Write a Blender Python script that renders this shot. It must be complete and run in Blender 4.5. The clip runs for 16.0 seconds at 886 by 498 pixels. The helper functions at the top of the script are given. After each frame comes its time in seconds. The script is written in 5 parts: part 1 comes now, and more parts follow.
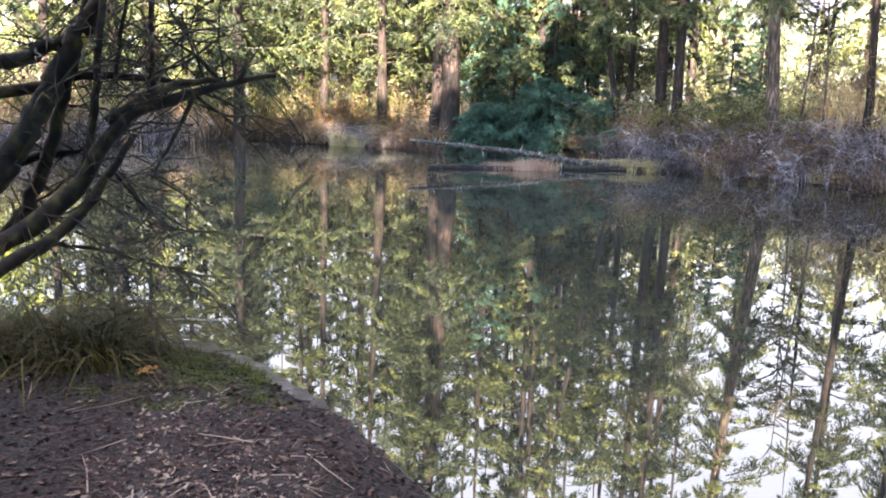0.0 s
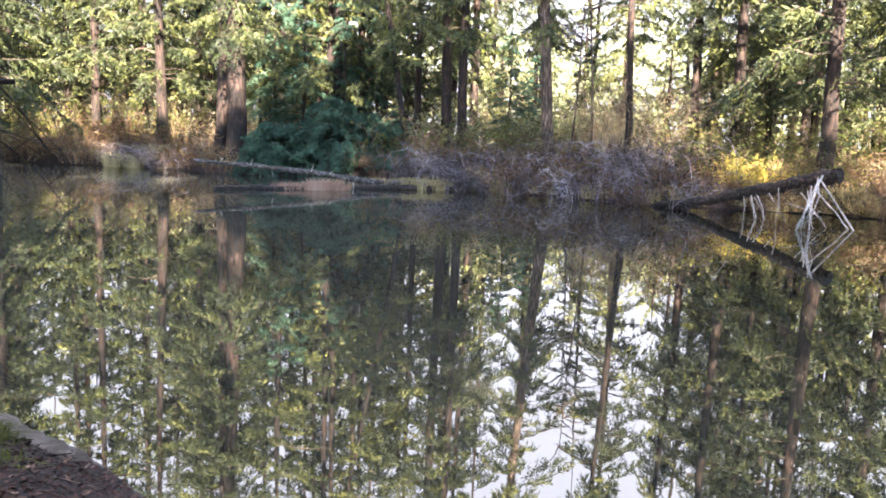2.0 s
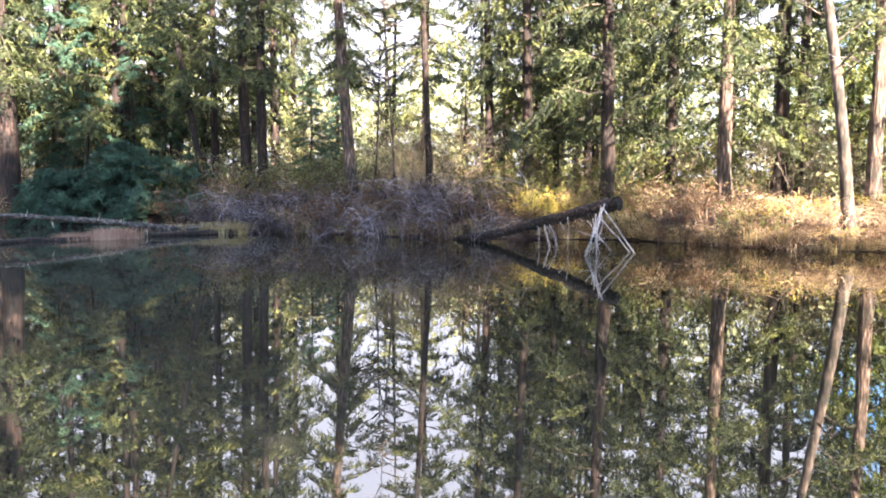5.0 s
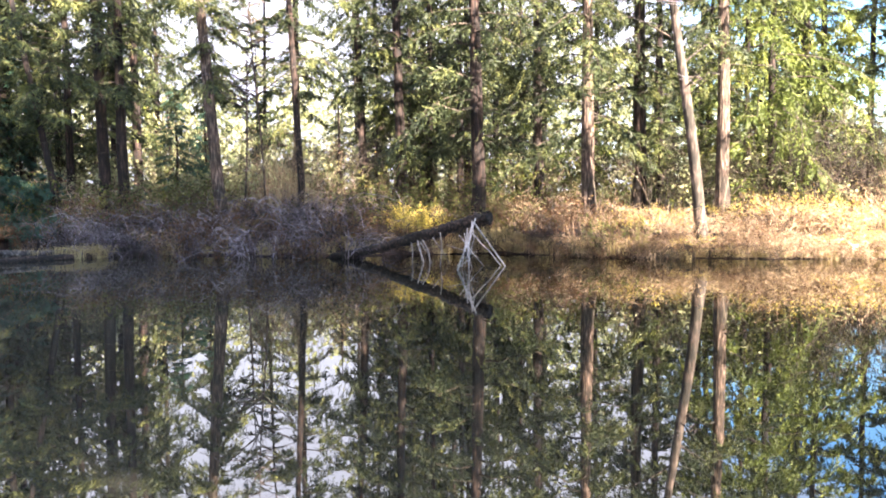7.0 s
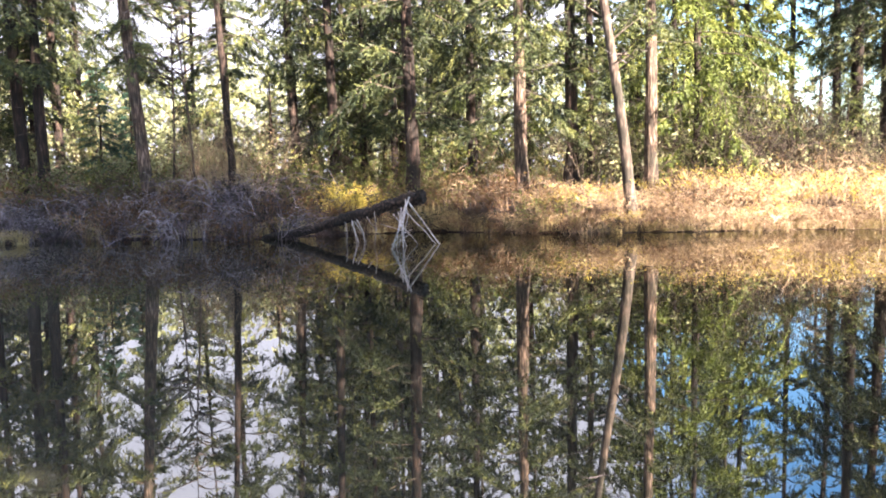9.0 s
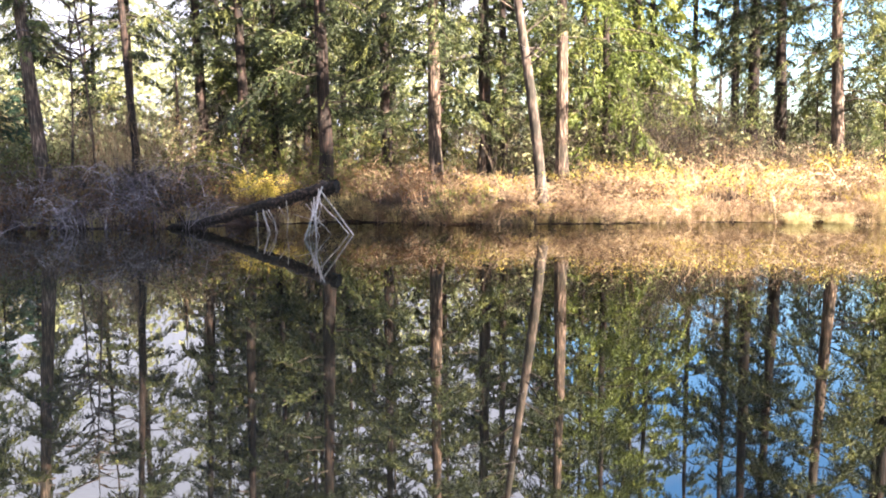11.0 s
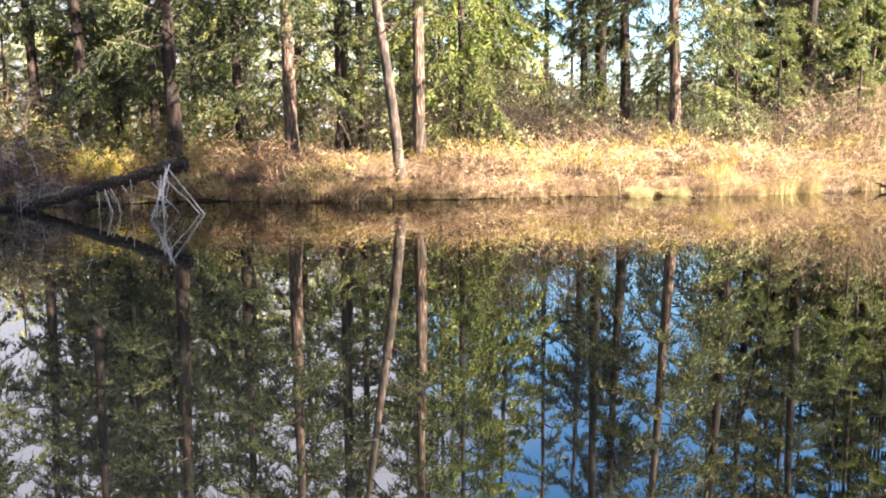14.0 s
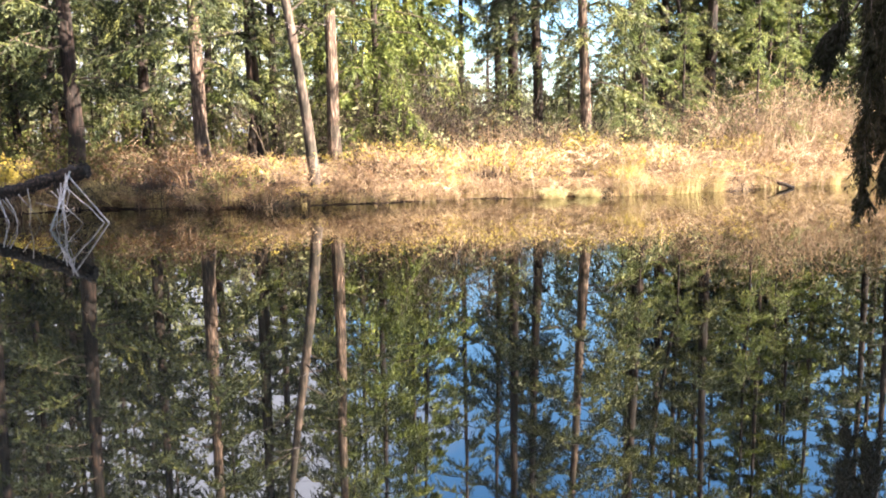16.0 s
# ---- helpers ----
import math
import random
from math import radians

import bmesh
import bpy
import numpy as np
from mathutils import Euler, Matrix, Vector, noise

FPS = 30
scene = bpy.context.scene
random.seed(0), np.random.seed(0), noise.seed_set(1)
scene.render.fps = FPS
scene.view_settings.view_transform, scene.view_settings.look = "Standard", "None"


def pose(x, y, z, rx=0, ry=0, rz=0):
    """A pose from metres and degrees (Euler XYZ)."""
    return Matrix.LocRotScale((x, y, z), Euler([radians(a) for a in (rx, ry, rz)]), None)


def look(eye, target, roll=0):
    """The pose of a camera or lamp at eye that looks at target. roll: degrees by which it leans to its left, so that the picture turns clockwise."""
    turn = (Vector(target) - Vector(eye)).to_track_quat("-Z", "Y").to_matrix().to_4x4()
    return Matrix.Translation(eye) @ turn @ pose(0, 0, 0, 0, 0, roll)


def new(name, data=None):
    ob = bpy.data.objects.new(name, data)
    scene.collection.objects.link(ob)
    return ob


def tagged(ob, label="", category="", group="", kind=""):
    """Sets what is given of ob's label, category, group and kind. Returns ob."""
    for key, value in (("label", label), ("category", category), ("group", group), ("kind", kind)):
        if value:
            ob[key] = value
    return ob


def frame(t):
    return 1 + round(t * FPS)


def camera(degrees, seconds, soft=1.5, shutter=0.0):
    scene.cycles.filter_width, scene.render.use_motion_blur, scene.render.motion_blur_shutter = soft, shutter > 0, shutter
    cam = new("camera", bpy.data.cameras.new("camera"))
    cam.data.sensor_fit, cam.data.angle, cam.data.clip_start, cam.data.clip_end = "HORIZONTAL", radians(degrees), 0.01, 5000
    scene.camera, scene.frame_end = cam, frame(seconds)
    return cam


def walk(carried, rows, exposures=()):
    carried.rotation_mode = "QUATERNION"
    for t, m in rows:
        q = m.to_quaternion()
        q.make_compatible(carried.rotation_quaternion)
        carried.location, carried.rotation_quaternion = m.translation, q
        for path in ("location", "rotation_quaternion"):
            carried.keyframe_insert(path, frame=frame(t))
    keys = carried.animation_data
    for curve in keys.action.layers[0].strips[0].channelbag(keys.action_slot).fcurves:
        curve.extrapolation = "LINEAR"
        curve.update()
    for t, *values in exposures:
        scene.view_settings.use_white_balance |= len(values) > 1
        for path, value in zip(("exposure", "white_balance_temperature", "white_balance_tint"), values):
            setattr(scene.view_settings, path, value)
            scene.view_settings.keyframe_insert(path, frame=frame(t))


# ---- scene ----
cam = camera(59.68, 16.0, soft=1.9)
PATH = [
    (0.0, (-0.027, -0.017, 1.757), (-1.183, 19.638, -1.756), 2.00),
    (0.5, (-0.000, 0.000, 1.750), (-0.000, 19.731, -1.521), 2.29),
    (1, (0.027, 0.034, 1.749), (1.364, 19.758, -1.280), 2.87),
    (1.5, (0.052, 0.087, 1.747), (2.754, 19.694, -1.132), 2.70),
    (2, (0.046, 0.179, 1.720), (4.086, 19.565, -1.080), 2.29),
    (2.5, (0.050, 0.257, 1.719), (5.407, 19.339, -0.963), 1.80),
    (3, (0.086, 0.283, 1.725), (6.264, 19.135, -0.818), 1.72),
    (3.5, (0.137, 0.270, 1.733), (6.780, 18.996, -0.547), 1.42),
    (6, (0.298, 0.278, 1.747), (10.452, 17.449, 0.323), 0.05),
    (6.5, (0.363, 0.272, 1.748), (11.202, 17.024, 0.382), -0.12),
    (7, (0.423, 0.253, 1.748), (11.722, 16.704, 0.459), -0.43),
    (7.5, (0.468, 0.226, 1.752), (12.139, 16.397, 0.230), -0.27),
    (8, (0.496, 0.201, 1.754), (12.525, 16.077, -0.052), -0.25),
    (8.5, (0.522, 0.182, 1.754), (12.777, 15.879, -0.101), -0.84),
    (11, (0.536, 0.212, 1.752), (14.696, 14.173, -0.392), -0.44),
    (11.5, (0.555, 0.199, 1.753), (15.128, 13.710, -0.502), -0.29),
    (12, (0.583, 0.179, 1.755), (15.465, 13.324, -0.643), -0.56),
    (12.5, (0.589, 0.175, 1.759), (15.836, 12.869, -0.772), 0.10),
    (13, (0.600, 0.162, 1.761), (16.271, 12.316, -0.828), -0.21),
    (13.5, (0.632, 0.136, 1.759), (16.642, 11.817, -0.927), -0.37),
    (14, (0.661, 0.099, 1.756), (16.978, 11.329, -1.010), -0.40),
    (14.5, (0.690, 0.060, 1.753), (17.320, 10.812, -1.048), -0.36),
    (15, (0.717, 0.029, 1.753), (17.601, 10.384, -1.023), -0.53),
    (15.5, (0.741, 0.010, 1.754), (17.861, 9.980, -0.982), -0.57),
    (16, (0.764, -0.002, 1.754), (18.145, 9.516, -0.950), -0.89),
]
walk(cam, [(t, look(eye, target, roll)) for t, eye, target, roll in PATH],
     [(0.0, 4.06, 6750, 15), (1.5, 4.0, 6750, 16), (3.0, 3.8, 6700, 17), (6.0, 3.6, 6600, 18), (8.5, 3.31, 6700, 18), (11.0, 3.2, 6800, 18), (13.0, 3.07, 6850, 18), (16.0, 3.08, 6800, 17)])

# ---- sky, sun ----
SUN_AZ, SUN_EL = -178.0, 28.0     # azimuth counter-clockwise from +y, and elevation
world = bpy.data.worlds.new("sky")
scene.world = world
world.use_nodes = True
wn, wl = world.node_tree.nodes, world.node_tree.links
wn.clear()
w_out = wn.new("ShaderNodeOutputWorld")
w_bg = wn.new("ShaderNodeBackground")
w_sky = wn.new("ShaderNodeTexSky")
w_sky.sky_type = "NISHITA"
w_sky.sun_disc = False
w_sky.sun_elevation = radians(SUN_EL)
w_sky.sun_rotation = radians(-SUN_AZ)
w_sky.air_density, w_sky.dust_density, w_sky.ozone_density = 1.0, 0.6, 1.5
w_tc = wn.new("ShaderNodeTexCoord")
w_map = wn.new("ShaderNodeMapping")
w_map.inputs["Scale"].default_value = (1.0, 1.0, 1.6)
w_map.inputs["Location"].default_value = (0.35, 0.2, 0.0)
w_noise = wn.new("ShaderNodeTexNoise")
w_noise.inputs["Scale"].default_value = 2.2
w_noise.inputs["Detail"].default_value = 7.0
w_dot = wn.new("ShaderNodeVectorMath")
w_dot.operation = "DOT_PRODUCT"
w_dot.inputs[1].default_value = (-0.5, 0.8, 0.45)   # the cloud bank stands to the north-west; its overhead part is unseen, added as fill light
w_add = wn.new("ShaderNodeMath")
w_add.operation = "MULTIPLY_ADD"
w_add.inputs[1].default_value = 0.9
w_ramp = wn.new("ShaderNodeValToRGB")
w_ramp.color_ramp.elements[0].position = 0.56
w_ramp.color_ramp.elements[1].position = 0.7
w_mix = wn.new("ShaderNodeMix")
w_mix.data_type = "RGBA"
w_mix.inputs["B"].default_value = (3.9, 4.15, 5.0, 1.0)
wl.new(w_tc.outputs["Generated"], w_map.inputs["Vector"])
wl.new(w_map.outputs["Vector"], w_noise.inputs["Vector"])
wl.new(w_tc.outputs["Generated"], w_dot.inputs[0])
wl.new(w_dot.outputs["Value"], w_add.inputs[0])
wl.new(w_noise.outputs["Fac"], w_add.inputs[2])
wl.new(w_add.outputs["Value"], w_ramp.inputs["Fac"])
wl.new(w_ramp.outputs["Color"], w_mix.inputs["Factor"])
w_hs = wn.new("ShaderNodeHueSaturation")
w_hs.inputs["Saturation"].default_value, w_hs.inputs["Value"].default_value = 1.35, 1.3
wl.new(w_sky.outputs["Color"], w_hs.inputs["Color"])
wl.new(w_hs.outputs["Color"], w_mix.inputs["A"])
wl.new(w_mix.outputs["Result"], w_bg.inputs["Color"])
w_bg.inputs["Strength"].default_value = 0.054
wl.new(w_bg.outputs["Background"], w_out.inputs["Surface"])

sun_data = bpy.data.lights.new("sun", "SUN")
sun_data.energy, sun_data.angle, sun_data.color = 5.0, radians(0.6), (1.0, 0.89, 0.74)
sun = new("sun", sun_data)
sun_dir = Vector((-math.sin(radians(SUN_AZ)), math.cos(radians(SUN_AZ)), math.tan(radians(SUN_EL)))).normalized()
sun.matrix_world = look(sun_dir * 80, (0, 0, 0))


# ---- materials ----
def material(name):
    m = bpy.data.materials.new(name)
    m.use_nodes = True
    n, l = m.node_tree.nodes, m.node_tree.links
    return m, n, l, n["Principled BSDF"]


def ramp(n, stops):
    r = n.new("ShaderNodeValToRGB")
    els = r.color_ramp.elements
    for i, (p, c) in enumerate(stops):
        e = els[i] if i < 2 else els.new(p)
        e.position, e.color = p, (*c, 1.0)
    return r


def noise_tex(n, l, scale, detail=4.0, stretch=(1, 1, 1)):
    tc, mp, t = n.new("ShaderNodeTexCoord"), n.new("ShaderNodeMapping"), n.new("ShaderNodeTexNoise")
    mp.inputs["Scale"].default_value = stretch
    t.inputs["Scale"].default_value, t.inputs["Detail"].default_value = scale, detail
    l.new(tc.outputs["Object"], mp.inputs["Vector"])
    l.new(mp.outputs["Vector"], t.inputs["Vector"])
    return t


def bump(n, l, b, height, strength, distance):
    k = n.new("ShaderNodeBump")
    k.inputs["Strength"].default_value, k.inputs["Distance"].default_value = strength, distance
    l.new(height, k.inputs["Height"])
    l.new(k.outputs["Normal"], b.inputs["Normal"])


def foliage(name, stops, translucent=0.35, rough=0.55):
    """Leaves and needles: each island takes its own tone, each plant leans a little to one side of the scale."""
    m, n, l, b = material(name)
    geo, info, add = n.new("ShaderNodeNewGeometry"), n.new("ShaderNodeObjectInfo"), n.new("ShaderNodeMath")
    add.operation = "MULTIPLY_ADD"
    add.inputs[1].default_value = 0.34
    half = n.new("ShaderNodeMath")
    half.operation = "MULTIPLY"
    half.inputs[1].default_value = 0.26
    l.new(info.outputs["Random"], half.inputs[0])
    clump = noise_tex(n, l, 1.0, 3.0)
    spread = n.new("ShaderNodeMapRange")
    spread.inputs["From Min"].default_value, spread.inputs["From Max"].default_value = 0.35, 0.68
    spread.inputs["To Min"].default_value, spread.inputs["To Max"].default_value = -0.08, 0.48
    l.new(clump.outputs["Fac"], spread.inputs["Value"])
    both = n.new("ShaderNodeMath")
    both.operation = "ADD"
    l.new(half.outputs["Value"], both.inputs[0])
    l.new(spread.outputs["Result"], both.inputs[1])
    l.new(geo.outputs["Random Per Island"], add.inputs[0])
    l.new(both.outputs["Value"], add.inputs[2])
    r = ramp(n, stops)
    l.new(add.outputs["Value"], r.inputs["Fac"])
    l.new(r.outputs["Color"], b.inputs["Base Color"])
    b.inputs["Roughness"].default_value = rough
    b.inputs["Specular IOR Level"].default_value = 0.3
    tr, mix = n.new("ShaderNodeBsdfTranslucent"), n.new("ShaderNodeMixShader")
    l.new(r.outputs["Color"], tr.inputs["Color"])
    mix.inputs["Fac"].default_value = translucent
    l.new(b.outputs["BSDF"], mix.inputs[1])
    l.new(tr.outputs["BSDF"], mix.inputs[2])
    l.new(mix.outputs["Shader"], n["Material Output"].inputs["Surface"])
    return m


def bark(name, dark, mid, pale, scale=5.0, stretch=(3.2, 3.2, 0.45), depth=0.03):
    m, n, l, b = material(name)
    t = noise_tex(n, l, scale, 6.0, stretch)
    t2 = noise_tex(n, l, 1.1, 3.0)
    r = ramp(n, [(0.32, dark), (0.52, mid), (0.72, pale)])
    l.new(t.outputs["Fac"], r.inputs["Fac"])
    r2 = ramp(n, [(0.4, (0.4, 0.42, 0.38)), (0.6, (1.15, 1.05, 1.0))])
    l.new(t2.outputs["Fac"], r2.inputs["Fac"])
    mul = n.new("ShaderNodeMix")
    mul.data_type, mul.blend_type = "RGBA", "MULTIPLY"
    mul.inputs["Factor"].default_value = 1.0
    l.new(r.outputs["Color"], mul.inputs["A"])
    l.new(r2.outputs["Color"], mul.inputs["B"])
    l.new(mul.outputs["Result"], b.inputs["Base Color"])
    b.inputs["Roughness"].default_value = 0.9
    bump(n, l, b, t.outputs["Fac"], 0.9, depth)
    return m


# fir bark darkened for the shade most trunks stand in
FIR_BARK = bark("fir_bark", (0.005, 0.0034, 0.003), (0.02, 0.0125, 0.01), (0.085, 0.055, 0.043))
ALDER_BARK = bark("alder_bark", (0.03, 0.023, 0.019), (0.085, 0.066, 0.054), (0.22, 0.18, 0.15), 7.0, (2.0, 2.0, 0.4), 0.012)
# the same bark, paler: low sun on a few trunks put into the colour
SUNLIT_BARK = bark("sunlit_fir_bark", (0.02, 0.014, 0.011), (0.085, 0.06, 0.047), (0.36, 0.28, 0.22), 6.0)
WET_BARK = bark("mossy_wet_bark", (0.006, 0.004, 0.003), (0.026, 0.017, 0.011), (0.085, 0.082, 0.018), 9.0, (1.4, 1.4, 1.4), 0.01)
LOG_BARK = bark("log_bark", (0.005, 0.0036, 0.003), (0.018, 0.0125, 0.0095), (0.12, 0.085, 0.065), 7.0, (2, 2, 2), 0.03)
GREY_LOG = bark("weathered_log_wood", (0.02, 0.017, 0.016), (0.075, 0.068, 0.064), (0.3, 0.28, 0.27), 5.0, (2, 2, 2), 0.02)
BLEACHED = bark("bleached_wood", (0.22, 0.21, 0.205), (0.4, 0.39, 0.38), (0.6, 0.59, 0.58), 8.0, (2, 2, 2), 0.004)
LIMB = bark("limb_bark", (0.03, 0.024, 0.02), (0.08, 0.065, 0.05), (0.16, 0.13, 0.11), 8.0, (2, 2, 2), 0.004)

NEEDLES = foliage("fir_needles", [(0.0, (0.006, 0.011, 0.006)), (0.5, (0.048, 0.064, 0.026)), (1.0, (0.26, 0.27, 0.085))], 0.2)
# fir needles again, with the sun on the boughs put into the colour
NEEDLES_LIT = foliage("sunlit_fir_needles", [(0.0, (0.02, 0.032, 0.008)), (0.5, (0.12, 0.155, 0.034)), (1.0, (0.48, 0.5, 0.12))], 0.25)
NEEDLES_YOUNG = foliage("sapling_needles", [(0.0, (0.02, 0.035, 0.012)), (0.5, (0.13, 0.17, 0.05)), (1.0, (0.38, 0.39, 0.11))], 0.25)
NEEDLES_BLUE = foliage("shade_evergreen", [(0.0, (0.02, 0.048, 0.036)), (0.5, (0.052, 0.115, 0.078)), (1.0, (0.12, 0.2, 0.12))])
NEEDLES_DARK = foliage("cedar_sprays", [(0.0, (0.008, 0.01, 0.004)), (0.6, (0.026, 0.028, 0.01)), (1.0, (0.085, 0.06, 0.026))])
# sun and haze deep in the wood are put into these pale leaves
FAR_LIT_LEAVES = foliage("far_lit_leaves", [(0.0, (0.1, 0.125, 0.06)), (0.5, (0.28, 0.3, 0.15)), (1.0, (0.52, 0.51, 0.3))], 0.45)
STRAW_LEAF = foliage("bramble_leaf", [(0.0, (0.06, 0.034, 0.018)), (0.35, (0.26, 0.16, 0.085)), (0.7, (0.5, 0.35, 0.19)), (1.0, (0.62, 0.5, 0.2))])
YELLOW_LEAF = foliage("yellow_leaf", [(0.0, (0.06, 0.055, 0.012)), (0.3, (0.34, 0.26, 0.05)), (0.65, (0.6, 0.5, 0.1)), (1.0, (0.78, 0.68, 0.2))])
RUSSET_LEAF = foliage("russet_leaf", [(0.0, (0.016, 0.011, 0.006)), (0.3, (0.06, 0.038, 0.018)), (0.55, (0.19, 0.09, 0.04)), (0.75, (0.11, 0.11, 0.03)), (1.0, (0.44, 0.3, 0.09))])
# dull bramble leaf, darkened to put shade inside the thickets
SHADE_LEAF = foliage("shaded_bramble_leaf", [(0.0, (0.006, 0.008, 0.005)), (0.5, (0.032, 0.036, 0.016)), (0.78, (0.12, 0.09, 0.035)), (1.0, (0.32, 0.23, 0.07))])
OLIVE_LEAF = foliage("olive_leaf", [(0.0, (0.035, 0.05, 0.015)), (0.5, (0.1, 0.12, 0.03)), (1.0, (0.28, 0.24, 0.06))])
STRAW_CANE = foliage("straw_cane", [(0.0, (0.06, 0.036, 0.026)), (0.45, (0.27, 0.19, 0.125)), (0.8, (0.52, 0.4, 0.27)), (1.0, (0.68, 0.57, 0.4))], 0.1, 0.75)
MAUVE_CANE = foliage("mauve_twig", [(0.0, (0.008, 0.006, 0.0065)), (0.35, (0.045, 0.036, 0.04)), (0.62, (0.19, 0.16, 0.175)), (1.0, (0.5, 0.46, 0.49))], 0.02, 0.8)
# twig colour darkened to put shade into the shrubs
SHADED_CANE = foliage("shaded_twig", [(0.0, (0.005, 0.004, 0.0035)), (0.5, (0.034, 0.026, 0.021)), (1.0, (0.2, 0.155, 0.125))], 0.02, 0.8)
BROWN_CANE = foliage("brown_twig", [(0.0, (0.02, 0.013, 0.009)), (0.5, (0.1, 0.065, 0.043)), (1.0, (0.4, 0.29, 0.2))], 0.02, 0.8)
DRY_GRASS = foliage("dry_grass", [(0.0, (0.26, 0.19, 0.09)), (0.5, (0.45, 0.37, 0.18)), (1.0, (0.62, 0.55, 0.3))], 0.3, 0.7)
PALE_GRASS = foliage("bleached_grass", [(0.0, (0.4, 0.34, 0.17)), (0.5, (0.62, 0.56, 0.33)), (1.0, (0.78, 0.73, 0.48))], 0.3, 0.7)
PINK_GRASS = foliage("dead_rush", [(0.0, (0.2, 0.12, 0.09)), (0.5, (0.42, 0.27, 0.2)), (1.0, (0.55, 0.4, 0.3))], 0.3, 0.7)
GREEN_GRASS = foliage("wet_grass", [(0.0, (0.008, 0.0085, 0.002)), (0.4, (0.034, 0.04, 0.007)), (0.65, (0.07, 0.036, 0.012)), (0.85, (0.11, 0.105, 0.02)), (1.0, (0.22, 0.135, 0.05))], 0.3, 0.85)
FALLEN = foliage("fallen_leaf", [(0.0, (0.035, 0.018, 0.013)), (0.45, (0.1, 0.055, 0.038)), (0.75, (0.3, 0.2, 0.13)), (1.0, (0.6, 0.5, 0.4))], 0.15, 0.6)
MOSS = foliage("moss", [(0.0, (0.02, 0.026, 0.005)), (0.5, (0.07, 0.085, 0.016)), (1.0, (0.17, 0.17, 0.05))], 0.2, 0.9)
ORANGE = foliage("orange_leaf", [(0.0, (0.22, 0.08, 0.012)), (0.6, (0.5, 0.22, 0.03)), (1.0, (0.6, 0.36, 0.06))], 0.2, 0.6)
LITTER = foliage("needle_litter", [(0.15, (0.006, 0.003, 0.0026)), (0.4, (0.035, 0.017, 0.0138)), (0.62, (0.11, 0.06, 0.047)), (0.85, (0.42, 0.32, 0.25))], 0.0, 0.8)


def soil_material():
    m, n, l, b = material("soil")
    t1, t2 = noise_tex(n, l, 38.0, 9.0), noise_tex(n, l, 0.9, 5.0)
    r = ramp(n, [(0.36, (0.002, 0.001, 0.0009)), (0.5, (0.011, 0.0052, 0.0045)), (0.64, (0.05, 0.024, 0.0195))])
    l.new(t1.outputs["Fac"], r.inputs["Fac"])
    r2 = ramp(n, [(0.3, (0.6, 0.6, 0.55)), (0.7, (1.3, 1.15, 1.0))])
    l.new(t2.outputs["Fac"], r2.inputs["Fac"])
    mul = n.new("ShaderNodeMix")
    mul.data_type, mul.blend_type = "RGBA", "MULTIPLY"
    mul.inputs["Factor"].default_value = 1.0
    l.new(r.outputs["Color"], mul.inputs["A"])
    l.new(r2.outputs["Color"], mul.inputs["B"])
    # silt left by the water along its edge
    geo, sep, edge = n.new("ShaderNodeNewGeometry"), n.new("ShaderNodeSeparateXYZ"), n.new("ShaderNodeMapRange")
    l.new(geo.outputs["Position"], sep.inputs["Vector"])
    mix0 = n.new("ShaderNodeMath")
    mix0.operation = "MULTIPLY_ADD"
    mix0.inputs[1].default_value = -0.05
    l.new(t2.outputs["Fac"], mix0.inputs[0])
    l.new(sep.outputs["Z"], mix0.inputs[2])
    edge.inputs["From Min"].default_value, edge.inputs["From Max"].default_value = 0.03, 0.0
    l.new(mix0.outputs["Value"], edge.inputs["Value"])
    reach, here, both = n.new("ShaderNodeVectorMath"), n.new("ShaderNodeMapRange"), n.new("ShaderNodeMath")
    reach.operation, both.operation = "LENGTH", "MULTIPLY"
    l.new(geo.outputs["Position"], reach.inputs[0])
    here.inputs["From Min"].default_value, here.inputs["From Max"].default_value = 9.0, 7.0
    l.new(reach.outputs["Value"], here.inputs["Value"])
    l.new(here.outputs["Result"], both.inputs[0])
    l.new(edge.outputs["Result"], both.inputs[1])
    silt = n.new("ShaderNodeMix")
    silt.data_type = "RGBA"
    silt_tone = ramp(n, [(0.38, (0.014, 0.011, 0.01)), (0.5, (0.055, 0.045, 0.043)), (0.66, (0.13, 0.112, 0.108))])
    silt_grain = noise_tex(n, l, 6.0, 6.0)
    l.new(silt_grain.outputs["Fac"], silt_tone.inputs["Fac"])
    l.new(silt_tone.outputs["Color"], silt.inputs["B"])
    l.new(both.outputs["Value"], silt.inputs["Factor"])
    l.new(mul.outputs["Result"], silt.inputs["A"])
    l.new(silt.outputs["Result"], b.inputs["Base Color"])
    rr = n.new("ShaderNodeMapRange")
    rr.inputs["To Min"].default_value, rr.inputs["To Max"].default_value = 0.9, 0.38
    l.new(both.outputs["Value"], rr.inputs["Value"])
    l.new(rr.outputs["Result"], b.inputs["Roughness"])
    bump(n, l, b, t1.outputs["Fac"], 1.0, 0.05)
    return m


